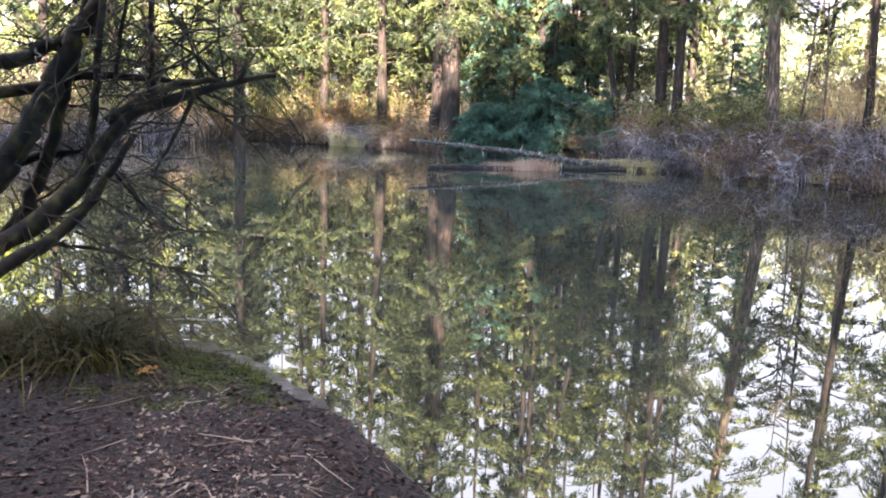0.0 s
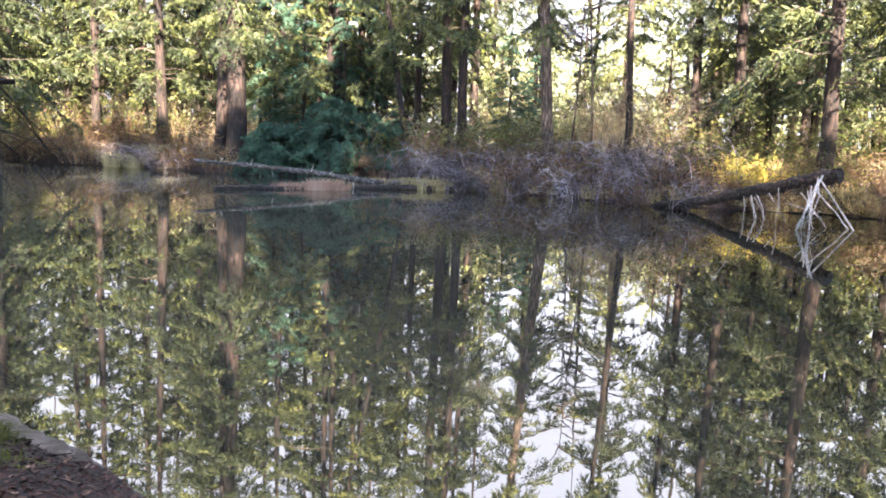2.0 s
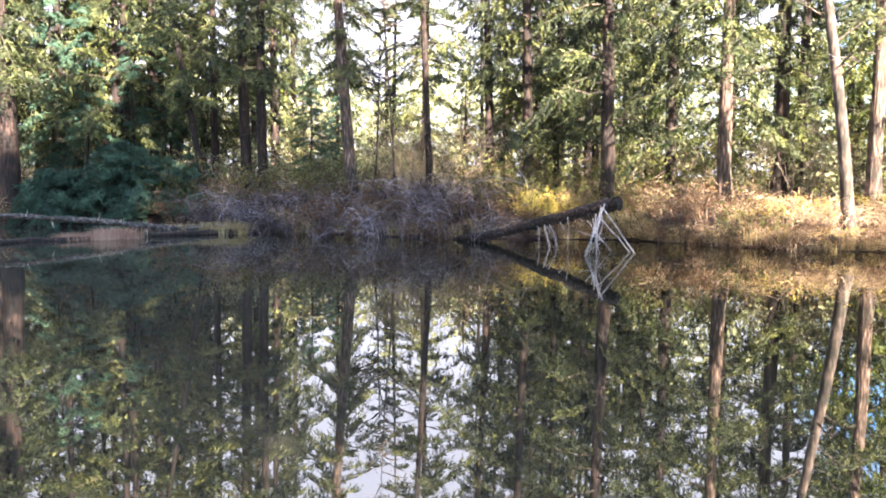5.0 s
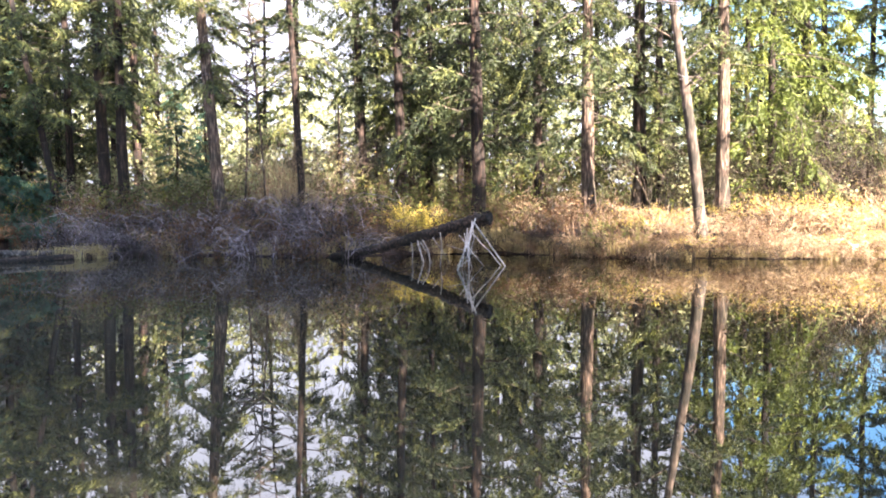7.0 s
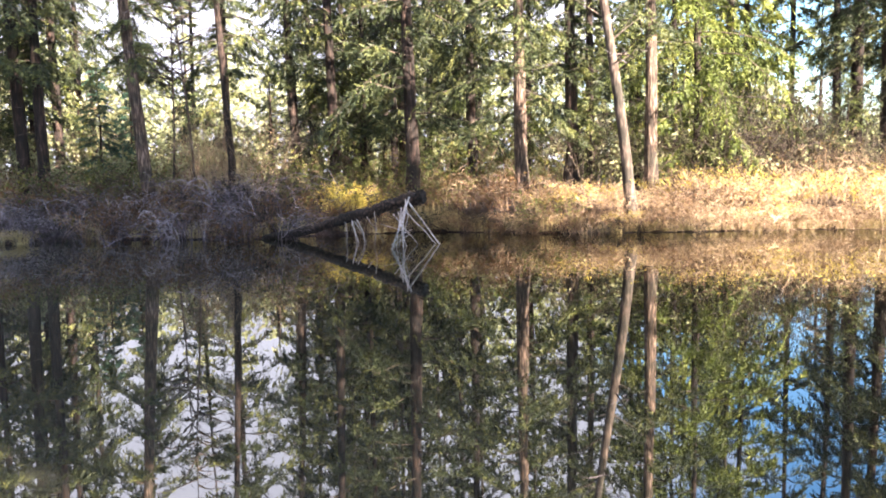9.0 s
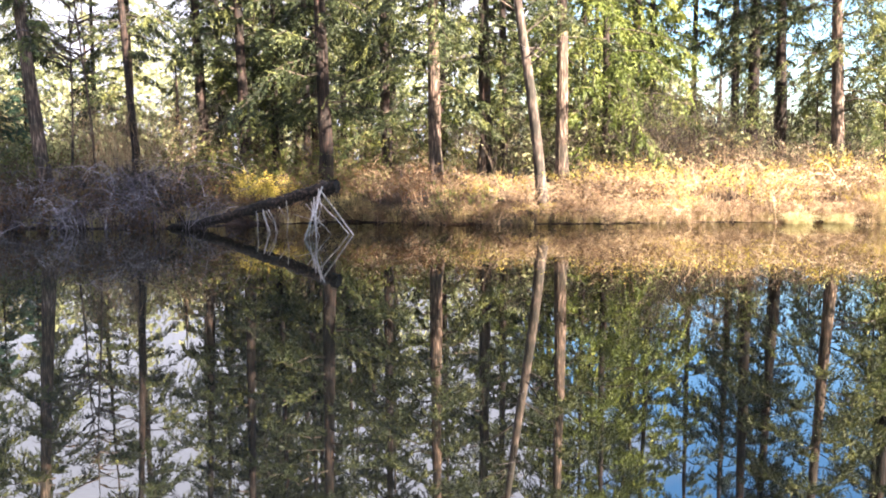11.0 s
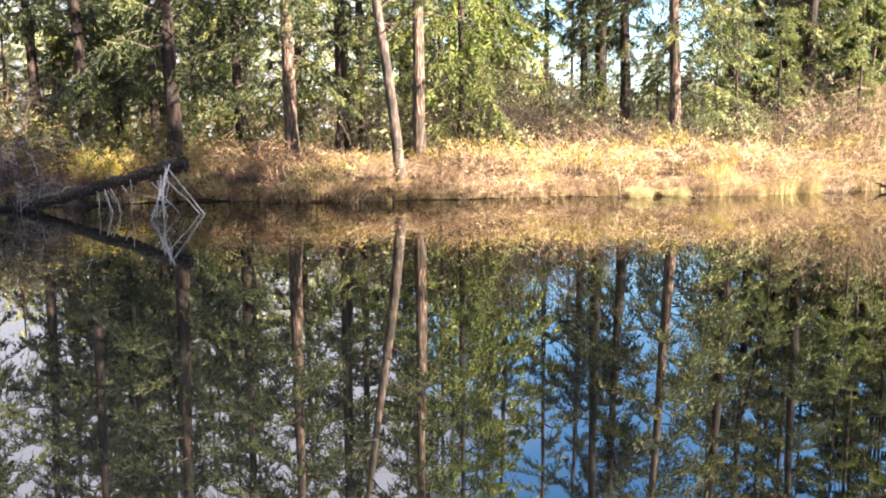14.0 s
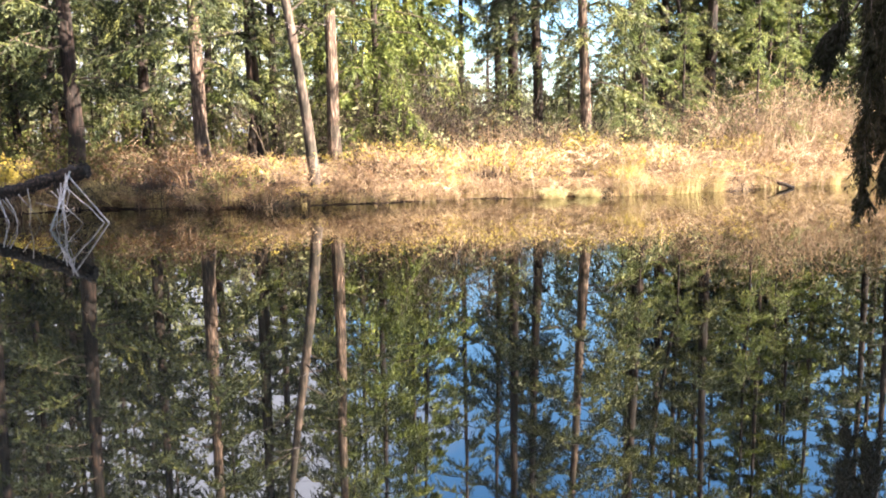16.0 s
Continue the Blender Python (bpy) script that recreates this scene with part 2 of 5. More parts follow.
def water_material():
    m, n, l, b = material("pond_water")
    b.inputs["Base Color"].default_value = (0.003, 0.0034, 0.0024, 1)
    b.inputs["Roughness"].default_value = 0.5
    b.inputs["Specular IOR Level"].default_value = 0.0
    gl, mix, fr = n.new("ShaderNodeBsdfGlossy"), n.new("ShaderNodeMixShader"), n.new("ShaderNodeFresnel")
    gl.inputs["Roughness"].default_value = 0.006
    gl.inputs["Color"].default_value = (0.97, 0.98, 0.95, 1)
    fr.inputs["IOR"].default_value = 2.9
    l.new(fr.outputs["Fac"], mix.inputs["Fac"])
    l.new(b.outputs["BSDF"], mix.inputs[1])
    l.new(gl.outputs["BSDF"], mix.inputs[2])
    # a thin pale grey-green diffuse film, streaked by noise, stronger towards low x
    film, pale_coat = n.new("ShaderNodeMixShader"), n.new("ShaderNodeBsdfDiffuse")
    pale_coat.inputs["Color"].default_value = (0.16, 0.165, 0.14, 1)
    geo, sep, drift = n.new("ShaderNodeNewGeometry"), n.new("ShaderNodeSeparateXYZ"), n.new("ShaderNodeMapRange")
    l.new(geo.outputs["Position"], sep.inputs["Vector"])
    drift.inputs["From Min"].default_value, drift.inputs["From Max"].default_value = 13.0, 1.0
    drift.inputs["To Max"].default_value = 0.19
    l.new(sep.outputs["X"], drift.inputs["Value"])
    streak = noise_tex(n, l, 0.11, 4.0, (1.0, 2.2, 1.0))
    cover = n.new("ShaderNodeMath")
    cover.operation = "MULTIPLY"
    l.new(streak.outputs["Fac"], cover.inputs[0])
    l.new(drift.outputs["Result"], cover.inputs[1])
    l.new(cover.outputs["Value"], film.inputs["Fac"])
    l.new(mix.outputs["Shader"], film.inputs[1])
    l.new(pale_coat.outputs["BSDF"], film.inputs[2])
    l.new(film.outputs["Shader"], n["Material Output"].inputs["Surface"])
    t = noise_tex(n, l, 1.6, 3.0)
    k = n.new("ShaderNodeBump")
    k.inputs["Strength"].default_value, k.inputs["Distance"].default_value = 0.06, 0.01
    l.new(t.outputs["Fac"], k.inputs["Height"])
    l.new(k.outputs["Normal"], gl.inputs["Normal"])
    return m


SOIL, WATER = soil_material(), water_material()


# ---- mesh tools ----
class Geo:
    """Collects vertices and faces of one part."""

    def __init__(self):
        self.v, self.f, self.n = [], [], 0

    def add(self, verts, faces):
        verts = np.asarray(verts, float)
        self.f.append(np.asarray(faces, int) + self.n)
        self.v.append(verts)
        self.n += len(verts)

    def mesh(self, name, mat, smooth=False):
        me = bpy.data.meshes.new(name)
        fs = []
        for f in self.f:
            fs.extend(f.tolist())
        me.from_pydata(np.concatenate(self.v).tolist(), [], fs)
        me.materials.append(mat)
        if smooth:
            me.shade_smooth()
        me.update()
        return me


def tube(geo, pts, radii, n=5, cap=False, rough=0.0, rng=None):
    """A tapered tube along a line of points."""
    pts = np.asarray(pts, float)
    radii = np.broadcast_to(np.asarray(radii, float), (len(pts),))
    tan = np.gradient(pts, axis=0)
    tan /= np.linalg.norm(tan, axis=1)[:, None] + 1e-9
    ref = np.array([0.0, 0.0, 1.0]) if abs(tan[0, 2]) < 0.8 else np.array([1.0, 0.0, 0.0])
    a = np.cross(tan, ref)
    a /= np.linalg.norm(a, axis=1)[:, None] + 1e-9
    b = np.cross(tan, a)
    ang = np.linspace(0, 2 * np.pi, n, endpoint=False)
    r = radii[:, None] * np.ones(n)
    if rough and rng is not None:
        r = r * (1 + rough * rng.uniform(-1, 1, r.shape))
    v = pts[:, None] + r[..., None] * (np.cos(ang)[:, None] * a[:, None] + np.sin(ang)[:, None] * b[:, None])
    m = len(pts)
    i, j = np.meshgrid(np.arange(m - 1), np.arange(n), indexing="ij")
    k = (j + 1) % n
    f = np.stack([i * n + j, i * n + k, (i + 1) * n + k, (i + 1) * n + j], -1).reshape(-1, 4)
    geo.add(v.reshape(-1, 3), f)
    if cap:
        for ring, centre in ((0, pts[0]), (m - 1, pts[-1])):
            base = np.concatenate([v[ring], centre[None]])
            geo.add(base, [(q, (q + 1) % n, n) for q in range(n)])


def ribbon(geo, pts, radii, rng):
    """A cane thinner than a pencil, as a narrow folded strip."""
    pts = np.asarray(pts, float)
    tan = pts[-1] - pts[0]
    side = np.cross(tan, rng.normal(size=3))
    side = side / (np.linalg.norm(side) + 1e-9)
    m = len(pts)
    v = np.stack([pts - side * radii[:, None], pts + side * radii[:, None]], 1).reshape(-1, 3)
    i = np.arange(m - 1)[:, None] * 2
    geo.add(v, i + np.array([0, 1, 3, 2]))


def kites(geo, p, d, length, width, rng, fold=0.25):
    """Leaves: one kite-shaped blade from each point p along d."""
    p, d = np.asarray(p, float), np.asarray(d, float)
    d = d / (np.linalg.norm(d, axis=1)[:, None] + 1e-9)
    s = np.cross(d, rng.normal(size=d.shape))
    s /= np.linalg.norm(s, axis=1)[:, None] + 1e-9
    up = np.cross(s, d)
    length, width = np.asarray(length)[..., None], np.asarray(width)[..., None]
    mid = p + d * length * 0.45
    v = np.stack([p, mid + s * width + up * width * fold, p + d * length, mid - s * width + up * width * fold], 1)
    q = np.arange(len(p))[:, None] * 4 + np.arange(4)
    geo.add(v.reshape(-1, 3), q)


def darts(geo, p, d, length, width, rng):
    """Needle tufts: one narrow three-cornered dart from each point p along d."""
    d = d / (np.linalg.norm(d, axis=1)[:, None] + 1e-9)
    s = np.cross(d, rng.normal(size=d.shape))
    s /= np.linalg.norm(s, axis=1)[:, None] + 1e-9
    v = np.stack([p - s * width[:, None], p + s * width[:, None], p + d * length[:, None]], 1)
    geo.add(v.reshape(-1, 3), np.arange(3 * len(p)).reshape(-1, 3))


def bend(p0, heading, length, rise, droop, k=6):
    """A limb's line: it leaves p0 along heading, rises, then droops."""
    s = np.linspace(0, 1, k)[:, None]
    h = np.array([math.cos(heading), math.sin(heading), 0.0])
    return np.asarray(p0) + h * s * length + np.array([0, 0, 1.0]) * (rise * s - droop * s ** 2) * length


def spray(stems, leaves, line, rng, twigs, blades, size, radius, hang=0.35, wide=0.22):
    """A conifer bough: stem, side twigs and flat needle sprays."""
    tube(stems, line, np.linspace(radius, radius * 0.25, len(line)), 3)
    n = len(line)
    length = np.linalg.norm(line[-1] - line[0])
    t = np.sort(rng.uniform(0.15, 1.0, twigs))
    idx = np.minimum((t * (n - 1)).astype(int), n - 2)
    fr = t * (n - 1) - idx
    base = line[idx] * (1 - fr)[:, None] + line[idx + 1] * fr[:, None]
    along = line[-1] - line[0]
    along = along / np.linalg.norm(along)
    side = np.cross(along, [0, 0, 1.0])
    side /= np.linalg.norm(side) + 1e-9
    sgn = np.where(np.arange(twigs) % 2, 1, -1)[:, None]
    d = along * rng.uniform(0.4, 0.9, (twigs, 1)) + side * sgn * rng.uniform(0.5, 1.0, (twigs, 1)) + np.array([0, 0, -1.0]) * rng.uniform(0.0, 2 * hang, (twigs, 1))
    d /= np.linalg.norm(d, axis=1)[:, None]
    tl = length * rng.uniform(0.15, 0.33, twigs) * (1.15 - 0.6 * t)
    s = (np.arange(blades) + 0.6) / blades
    p = base[:, None] + d[:, None] * (tl[:, None] * s)[..., None] + np.array([0, 0, -1.0]) * (hang * tl[:, None] * s ** 2)[..., None]
    p = p.reshape(-1, 3) + rng.normal(0, 0.045, (twigs * blades, 3)) * np.array([1, 1, 0.7])
    dd = np.repeat(d, blades, 0) + rng.normal(0, 0.6, (twigs * blades, 3)) + np.array([0, 0, -hang])
    ln = size * rng.uniform(0.6, 1.4, len(p))
    darts(leaves, p, dd, ln, ln * wide, rng)


def crown_meshes(name, seed, height, low, reach, boughs, twigs, blades, size, mat, gaps=0.35, hang=0.35, k=5, thin=1.3, top=18.5, wide=0.09):
    """A conifer's limbs and needles, for a tree of that height standing at the origin."""
    rng = np.random.default_rng(seed)
    stems, leaves = Geo(), Geo()
    for i in range(boughs):
        u = (i + rng.uniform(0, 1)) / boughs
        z = low + (height - low) * u ** thin
        prof = reach * (1 - 0.8 * u ** 1.5) * rng.uniform(0.5, 1.2)
        if rng.uniform() < gaps * 0.4 or z > top:
            continue
        if rng.uniform() < gaps:
            prof *= 0.5
        line = bend((0, 0, z), rng.uniform(0, 2 * math.pi), max(prof, 0.5), rng.uniform(-0.05, 0.25), rng.uniform(0.15, 0.55), k)
        spray(stems if k > 3 else Geo(), leaves, line, rng, twigs, blades, size, 0.01 + 0.006 * prof, hang, wide)
    for i in range(14):        # dead stubs below the crown
        z = rng.uniform(1.6, low + 4)
        line = bend((0, 0, z), rng.uniform(0, 2 * math.pi), rng.uniform(0.5, 1.6), rng.uniform(-0.2, 0.3), rng.uniform(0.0, 0.5), 5)
        tube(stems, line, np.linspace(0.016, 0.004, 5), 3)
    return stems.mesh(name + "_limbs", LIMB), leaves.mesh(name + "_needles", mat)


def feather(stems, leaves, line, rng, twigs, blades, size, radius, hang=0.4, wide=0.13):
    """A fir bough: a limb, drooping side twigs, and needles set like the barbs of a feather."""
    tube(stems, line, np.linspace(radius, radius * 0.22, len(line)), 3)
    n = len(line)
    length = np.linalg.norm(line[-1] - line[0])
    t = 0.16 + 0.84 * (np.arange(twigs) + rng.uniform(0, 1, twigs)) / twigs
    idx = np.minimum((t * (n - 1)).astype(int), n - 2)
    fr = (t * (n - 1) - idx)[:, None]
    base = line[idx] * (1 - fr) + line[idx + 1] * fr
    along = line[-1] - line[0]
    along = along / np.linalg.norm(along)
    side = np.cross(along, [0, 0, 1.0])
    side /= np.linalg.norm(side) + 1e-9
    sgn = np.where(np.arange(twigs) % 2, 1, -1)[:, None]
    down = np.array([0, 0, -1.0])
    d = along * rng.uniform(0.4, 0.8, (twigs, 1)) + side * sgn * rng.uniform(0.4, 1.0, (twigs, 1)) + down * rng.uniform(-0.1, 1.8 * hang, (twigs, 1))
    d /= np.linalg.norm(d, axis=1)[:, None]
    tl = (0.16 + length * rng.uniform(0.16, 0.32, twigs)) * (1.12 - 0.6 * t)
    u = (np.arange(blades) + 0.5) / blades
    p = base[:, None] + d[:, None] * (tl[:, None] * u)[..., None] + down * (hang * tl[:, None] * u ** 2)[..., None]
    flat = np.cross(d, rng.normal(0, 0.75, (twigs, 3)) + np.array([0, 0, 1.0]))
    flat /= np.linalg.norm(flat, axis=1)[:, None] + 1e-9
    barb = np.where(np.arange(blades) % 2, 1.0, -1.0)[:, None]
    dd = d[:, None] * 0.75 + flat[:, None] * barb * 0.8 + down * (0.25 + 0.5 * hang * u[:, None]) + rng.normal(0, 0.22, (twigs, blades, 3))
    ln = (size * rng.uniform(0.65, 1.3, (twigs, blades)) * (1.15 - 0.45 * u)).reshape(-1)
    p = p.reshape(-1, 3) + rng.normal(0, 0.018, (twigs * blades, 3))
    darts(leaves, p, dd.reshape(-1, 3), ln, ln * wide, rng)


def fir_crown(name, seed, low, top, reach, boughs, twigs, blades, size, mat, hang=0.4, thin=0.25, taper=0.35, stubs=16, wide=0.13):
    """Boughs in loose whorls from low to top; some are short, some whorls are missing."""
    rng = np.random.default_rng(seed)
    stems, leaves = Geo(), Geo()
    for i in range(boughs):
        u = (i + rng.uniform(0, 1)) / boughs
        if rng.uniform() < thin * 0.4:
            continue
        size_here = reach * (1 - taper * u) * rng.uniform(0.55, 1.15) * (0.5 if rng.uniform() < thin else 1.0)
        z = low + (top - low) * u
        line = bend((0, 0, z), rng.uniform(0, 6.28), max(size_here, 0.5), rng.uniform(-0.05, 0.3), rng.uniform(0.3, 0.75), 6)
        line[1:] += rng.normal(0, 0.03, (5, 3)) * size_here
        feather(stems, leaves, line, rng, max(int(twigs * size_here / reach) + 4, 6), blades, size, 0.012 + 0.007 * size_here, hang, wide)
    for i in range(stubs):        # dead stubs below the crown
        line = bend((0, 0, rng.uniform(1.4, low + 3)), rng.uniform(0, 6.28), rng.uniform(0.4, 1.5), rng.uniform(-0.3, 0.3), rng.uniform(0.0, 0.5), 5)
        line[1:] += rng.normal(0, 0.04, (4, 3))
        tube(stems, line, np.linspace(0.016, 0.004, 5), 3)
    return stems.mesh(name + "_limbs", LIMB), leaves.mesh(name + "_needles", mat)


def child(name, me, parent, label=""):
    ob = new(name, me)
    ob.parent = parent
    if label:
        tagged(ob, label)
    return ob


def thing(name, m, label, category, group="", kind=""):
    ob = new(name)
    ob.empty_display_size = 0.2
    ob.matrix_world = m
    return tagged(ob, label, category, group, kind)


# ---- the lie of the land ----
CX, CY = 0.4, 0.15
FAR_AZ = [-150, -130, -115, -105, -95, -89.6, -86, -82.7, -77, -69.4, -61, -56, -51.3, -45.4, -41.7, -38.4, -30, -26.2, -22.1, -18, -13.8, -9, -4, 3.8, 9, 13.6, 17.9, 22.6, 25.6, 30.9, 36, 45, 60, 75, 90]
FAR_R = [4, 16, 28, 33, 35.5, 34.5, 32, 29.4, 26.6, 25.4, 24.4, 23.6, 23.2, 23.4, 24.0, 24.8, 24.4, 24.0, 24.6, 25.9, 26.9, 29, 31, 32.5, 35.5, 37.6, 39.5, 37.6, 34.4, 31, 27, 22, 17, 12, 8]
NEAR_AZ = [-150, -120, -100, -90, -60, -20, 0, 11.1, 13.6, 15.8, 18.3, 20.5, 23, 24.7, 27.7, 35, 50, 70, 90]
NEAR_R = [5, 2.8, 2.3, 2.0, 1.9, 2.2, 2.7, 3.19, 3.6, 3.95, 4.6, 5.0, 5.45, 5.8, 6.0, 6.2, 6.6, 7.2, 8.2]


def polar(x, y):
    return np.degrees(np.arctan2(-(x - CX), y - CY)), np.hypot(x - CX, y - CY)


def cart(az, r):
    a = radians(az)
    return CX - math.sin(a) * r, CY + math.cos(a) * r


def wob(x, y, s, seed=0.0):
    return noise.noise(Vector((x * s + seed, y * s - seed, seed * 0.7)))


def land(x, y):
    """Height of the ground; the pond's level is 0."""
    az, r = polar(x, y)
    if abs(az) > 150 or az > 90:
        near = 0.24 + 0.05 * wob(x, y, 0.5)
        return near + 0.9 * min(max(r - 9, 0) / 14, 1)
    far = r - np.interp(az, FAR_AZ, FAR_R) - 0.35 * wob(x, y, 0.8, 3) - 0.2 * wob(x, y, 2.3, 7)
    near = np.interp(az, NEAR_AZ, NEAR_R) - r - 0.12 * wob(x, y, 1.7, 5)
    if far > 0:
        return 0.42 * (1 - math.exp(-far / 0.9)) + 0.75 * (1 - math.exp(-far / 3.5)) + 0.12 * wob(x, y, 0.35, 9) * min(far, 1)
    if near > 0:
        if 17 < az < 30:       # a flat shelf of silt at the water's edge
            k = min((az - 17) / 2.5, (30 - az) / 2.5, 1.0)
            near = near - k * (0.85 * min(near, 0.36))
        return 0.24 * (1 - math.exp(-near / 0.9)) + 0.05 * wob(x, y, 1.1, 2) * min(near, 1) + (0.02 * wob(x, y, 5.0, 4) + 0.012 * wob(x, y, 13.0, 6)) * min(3 * near, 1)
    return max(-0.9, 0.5 * max(far, near))


def build_ground():
    radii = np.concatenate([np.arange(0.25, 7.5, 0.09), np.arange(7.5, 20, 1.0), np.arange(20, 42, 0.4), np.geomspace(42, 900, 22)])
    n = 320
    verts = [(CX, CY, land(CX, CY))]
    for r in radii:
        for k in range(n):
            x, y = cart(-180 + 360 * k / n, r)
            verts.append((x, y, float(land(x, y)) + 2.0 * max(0, min((r - 60) / 100, 1)) ** 2))
    faces = [(0, 1 + k, 1 + (k + 1) % n) for k in range(n)]
    for i in range(len(radii) - 1):
        for k in range(n):
            a, b = 1 + i * n + k, 1 + i * n + (k + 1) % n
            faces.append((a, a + n, b + n, b))
    me = bpy.data.meshes.new("ground")
    me.from_pydata(verts, [], faces)
    me.materials.append(SOIL)
    me.shade_smooth()
    tagged(new("ground", me), "dark forest soil bank with leaf litter round the pond", "ground", kind="structure")


def build_water():
    me = bpy.data.meshes.new("water")
    ring = [(CX + 48 * math.cos(a), CY + 48 * math.sin(a), 0.0) for a in np.linspace(0, 2 * math.pi, 96, endpoint=False)]
    me.from_pydata(ring, [], [tuple(range(96))])
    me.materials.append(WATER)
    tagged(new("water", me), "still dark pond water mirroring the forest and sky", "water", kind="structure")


build_ground()
build_water()


# ---- the forest ----
CROWNS = {
    "tall": [fir_crown("tall_crown", k, 4.8, 17.0, 2.9, 64, 20, 18, 0.18, NEEDLES, wide=0.16) for k in (11, 12, 13, 14)],
    "full": [fir_crown("full_crown", k, 2.8, 17.0, 3.5, 80, 21, 18, 0.185, NEEDLES, wide=0.16) for k in (21, 22, 23, 24)],
    "sparse": [fir_crown("sparse_crown", k, 4.4, 17.0, 2.9, 62, 19, 18, 0.175, NEEDLES, thin=0.4, wide=0.16) for k in (25, 26, 27)],
    "mid": [crown_meshes("mid_crown", k, 25, 3.0, 3.7, 62, 16, 13, 0.22, NEEDLES, 0.2, hang=0.3, wide=0.15) for k in (28, 29, 30)],
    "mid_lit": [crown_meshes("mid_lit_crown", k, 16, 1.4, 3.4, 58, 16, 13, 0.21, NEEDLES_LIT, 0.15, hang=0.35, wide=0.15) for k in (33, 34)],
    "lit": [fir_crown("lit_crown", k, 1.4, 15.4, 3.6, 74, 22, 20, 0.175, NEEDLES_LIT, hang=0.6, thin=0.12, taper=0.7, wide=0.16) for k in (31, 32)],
    "young": [fir_crown("young_crown", k, 0.3, 5.9, 1.9, 56, 13, 16, 0.1, NEEDLES_YOUNG, hang=0.25, thin=0.1, taper=0.85, stubs=0) for k in (41, 42)],
    "dusk": [fir_crown("dusk_crown", k, 0.6, 9.5, 2.3, 60, 18, 18, 0.15, NEEDLES_BLUE, hang=0.3, thin=0.1, taper=0.8, stubs=0, wide=0.16) for k in (71, 72)],
    "shade": [crown_meshes("shade_crown", k, 25, 2.0, 4.0, 76, 9, 6, 0.85, NEEDLES, 0.1, k=3, thin=1.0, top=40, wide=0.16) for k in (61, 62)],
    "far": [crown_meshes("far_crown", k, 22, 1.0, 3.9, 60, 9, 9, 0.38, FAR_LIT_LEAVES, 0.15, k=3, thin=1.1, top=40, wide=0.16) for k in (51, 52, 53)],
}
HEIGHT = {"tall": 25, "full": 25, "sparse": 25, "mid": 25, "mid_lit": 16, "lit": 16, "young": 6, "far": 22, "shade": 25, "dusk": 10}
TREES = random.Random(5)
GAPS = ((-20.0, -13.0), (-26.8, -24.5), (-32.0, -28.5), (-41.5, -38.5), (-49.5, -47.0), (-63.6, -62.0), (-74.5, -72.0), (-69.5, -67.5))


def capped(az, r, height):
    """Where open sky shows past the trees, those behind keep below it."""
    if any(a < az < b for a, b in GAPS):
        return min(height, r * (0.1 if az < -60 else 0.15))
    return height


def trunk_mesh(diam, height, lx, ly, mat, seed, flare=0.45, n=10):
    rng = np.random.default_rng(seed)
    z = np.array([-0.6, 0.0, 0.25, 0.7, 1.5, 3, 5, 8, 12, 16, 20, 25]) * height / 25
    z[:5] = (-0.6, 0.0, 0.25, 0.7, 1.5)
    r = diam / 2 * (1 - 0.93 * np.clip(z / height, 0, 1)) * (1 + flare * np.exp(-np.clip(z, 0, None) / 0.4))
    sway = np.cumsum(rng.normal(0, 0.02, (len(z), 2)), 0) * (z > 1)[:, None]
    pts = np.stack([lx * z + sway[:, 0], ly * z + sway[:, 1], z], 1)
    g = Geo()
    tube(g, pts, r, n, True, 0.06, rng)
    return g.mesh("trunk", mat, True)


def fir(x, y, diam, lx=0.0, ly=0.0, crown="tall", height=25, label="", mat=None, seed=None):
    """A conifer whose trunk leans lx, ly metres for each metre of its height."""
    seed = seed if seed is not None else int(abs(x * 131 + y * 57) * 10)
    z = float(land(x, y))
    tree = thing("fir_tree", pose(x, y, z), label or "tall conifer with furrowed brown bark and drooping green boughs", "tree", "conifers round the pond")
    child("trunk", trunk_mesh(diam, height, lx, ly, mat or FIR_BARK, seed, n=10 if diam > 0.3 else 7), tree)
    pick = CROWNS[crown][seed % len(CROWNS[crown])]
    s = height / HEIGHT[crown]
    turn = Matrix.Rotation(TREES.uniform(0, 6.28), 4, "Z") @ Matrix.Diagonal((s ** 0.6, s ** 0.6, s, 1))
    shear = Matrix.Identity(4)
    shear[0][2], shear[1][2] = lx, ly
    for name, me in zip(("branchwork", "crown"), pick):
        tagged(child(name, me, tree), kind="stuff").matrix_basis = shear @ turn
    return tree


# along the far left shore
fir(-16.0, 35.9, 0.46, 0.01, 0.0)
fir(-11.6, 35.0, 0.55, 0.0, 0.0, crown="full")
fir(-14.0, 42.5, 0.46, crown="full")
fir(-15.4, 50.1, 0.46, crown="full")
fir(-13.5, 56.4, 0.42, crown="full")
fir(-5.4, 37.5, 0.48, -0.02, crown="full")
fir(-6.0, 48.0, 0.46, -0.02, crown="full")
fir(-4.3, 43.7, 0.46, -0.02)
fir(-2.6, 34.4, 0.6, 0.0, 0.0, label="broad old conifer trunk, one of a close pair")
fir(-1.9, 33.9, 0.84, -0.03, 0.0, label="broad old conifer with furrowed bark, one of a pair")
fir(-0.9, 42.2, 0.46, crown="full")
fir(0.6, 52.7, 0.46, crown="full")
fir(1.6, 37.0, 0.4, crown="full")
fir(4.3, 57.3, 0.46, -0.01, crown="full")
fir(5.3, 41.9, 0.46, -0.015, crown="full")
fir(4.9, 31.0, 0.27, -0.17, 0.02, crown="sparse", height=21, label="slim dark conifer leaning over the far bank")
fir(6.4, 31.1, 0.46, -0.02, crown="sparse")
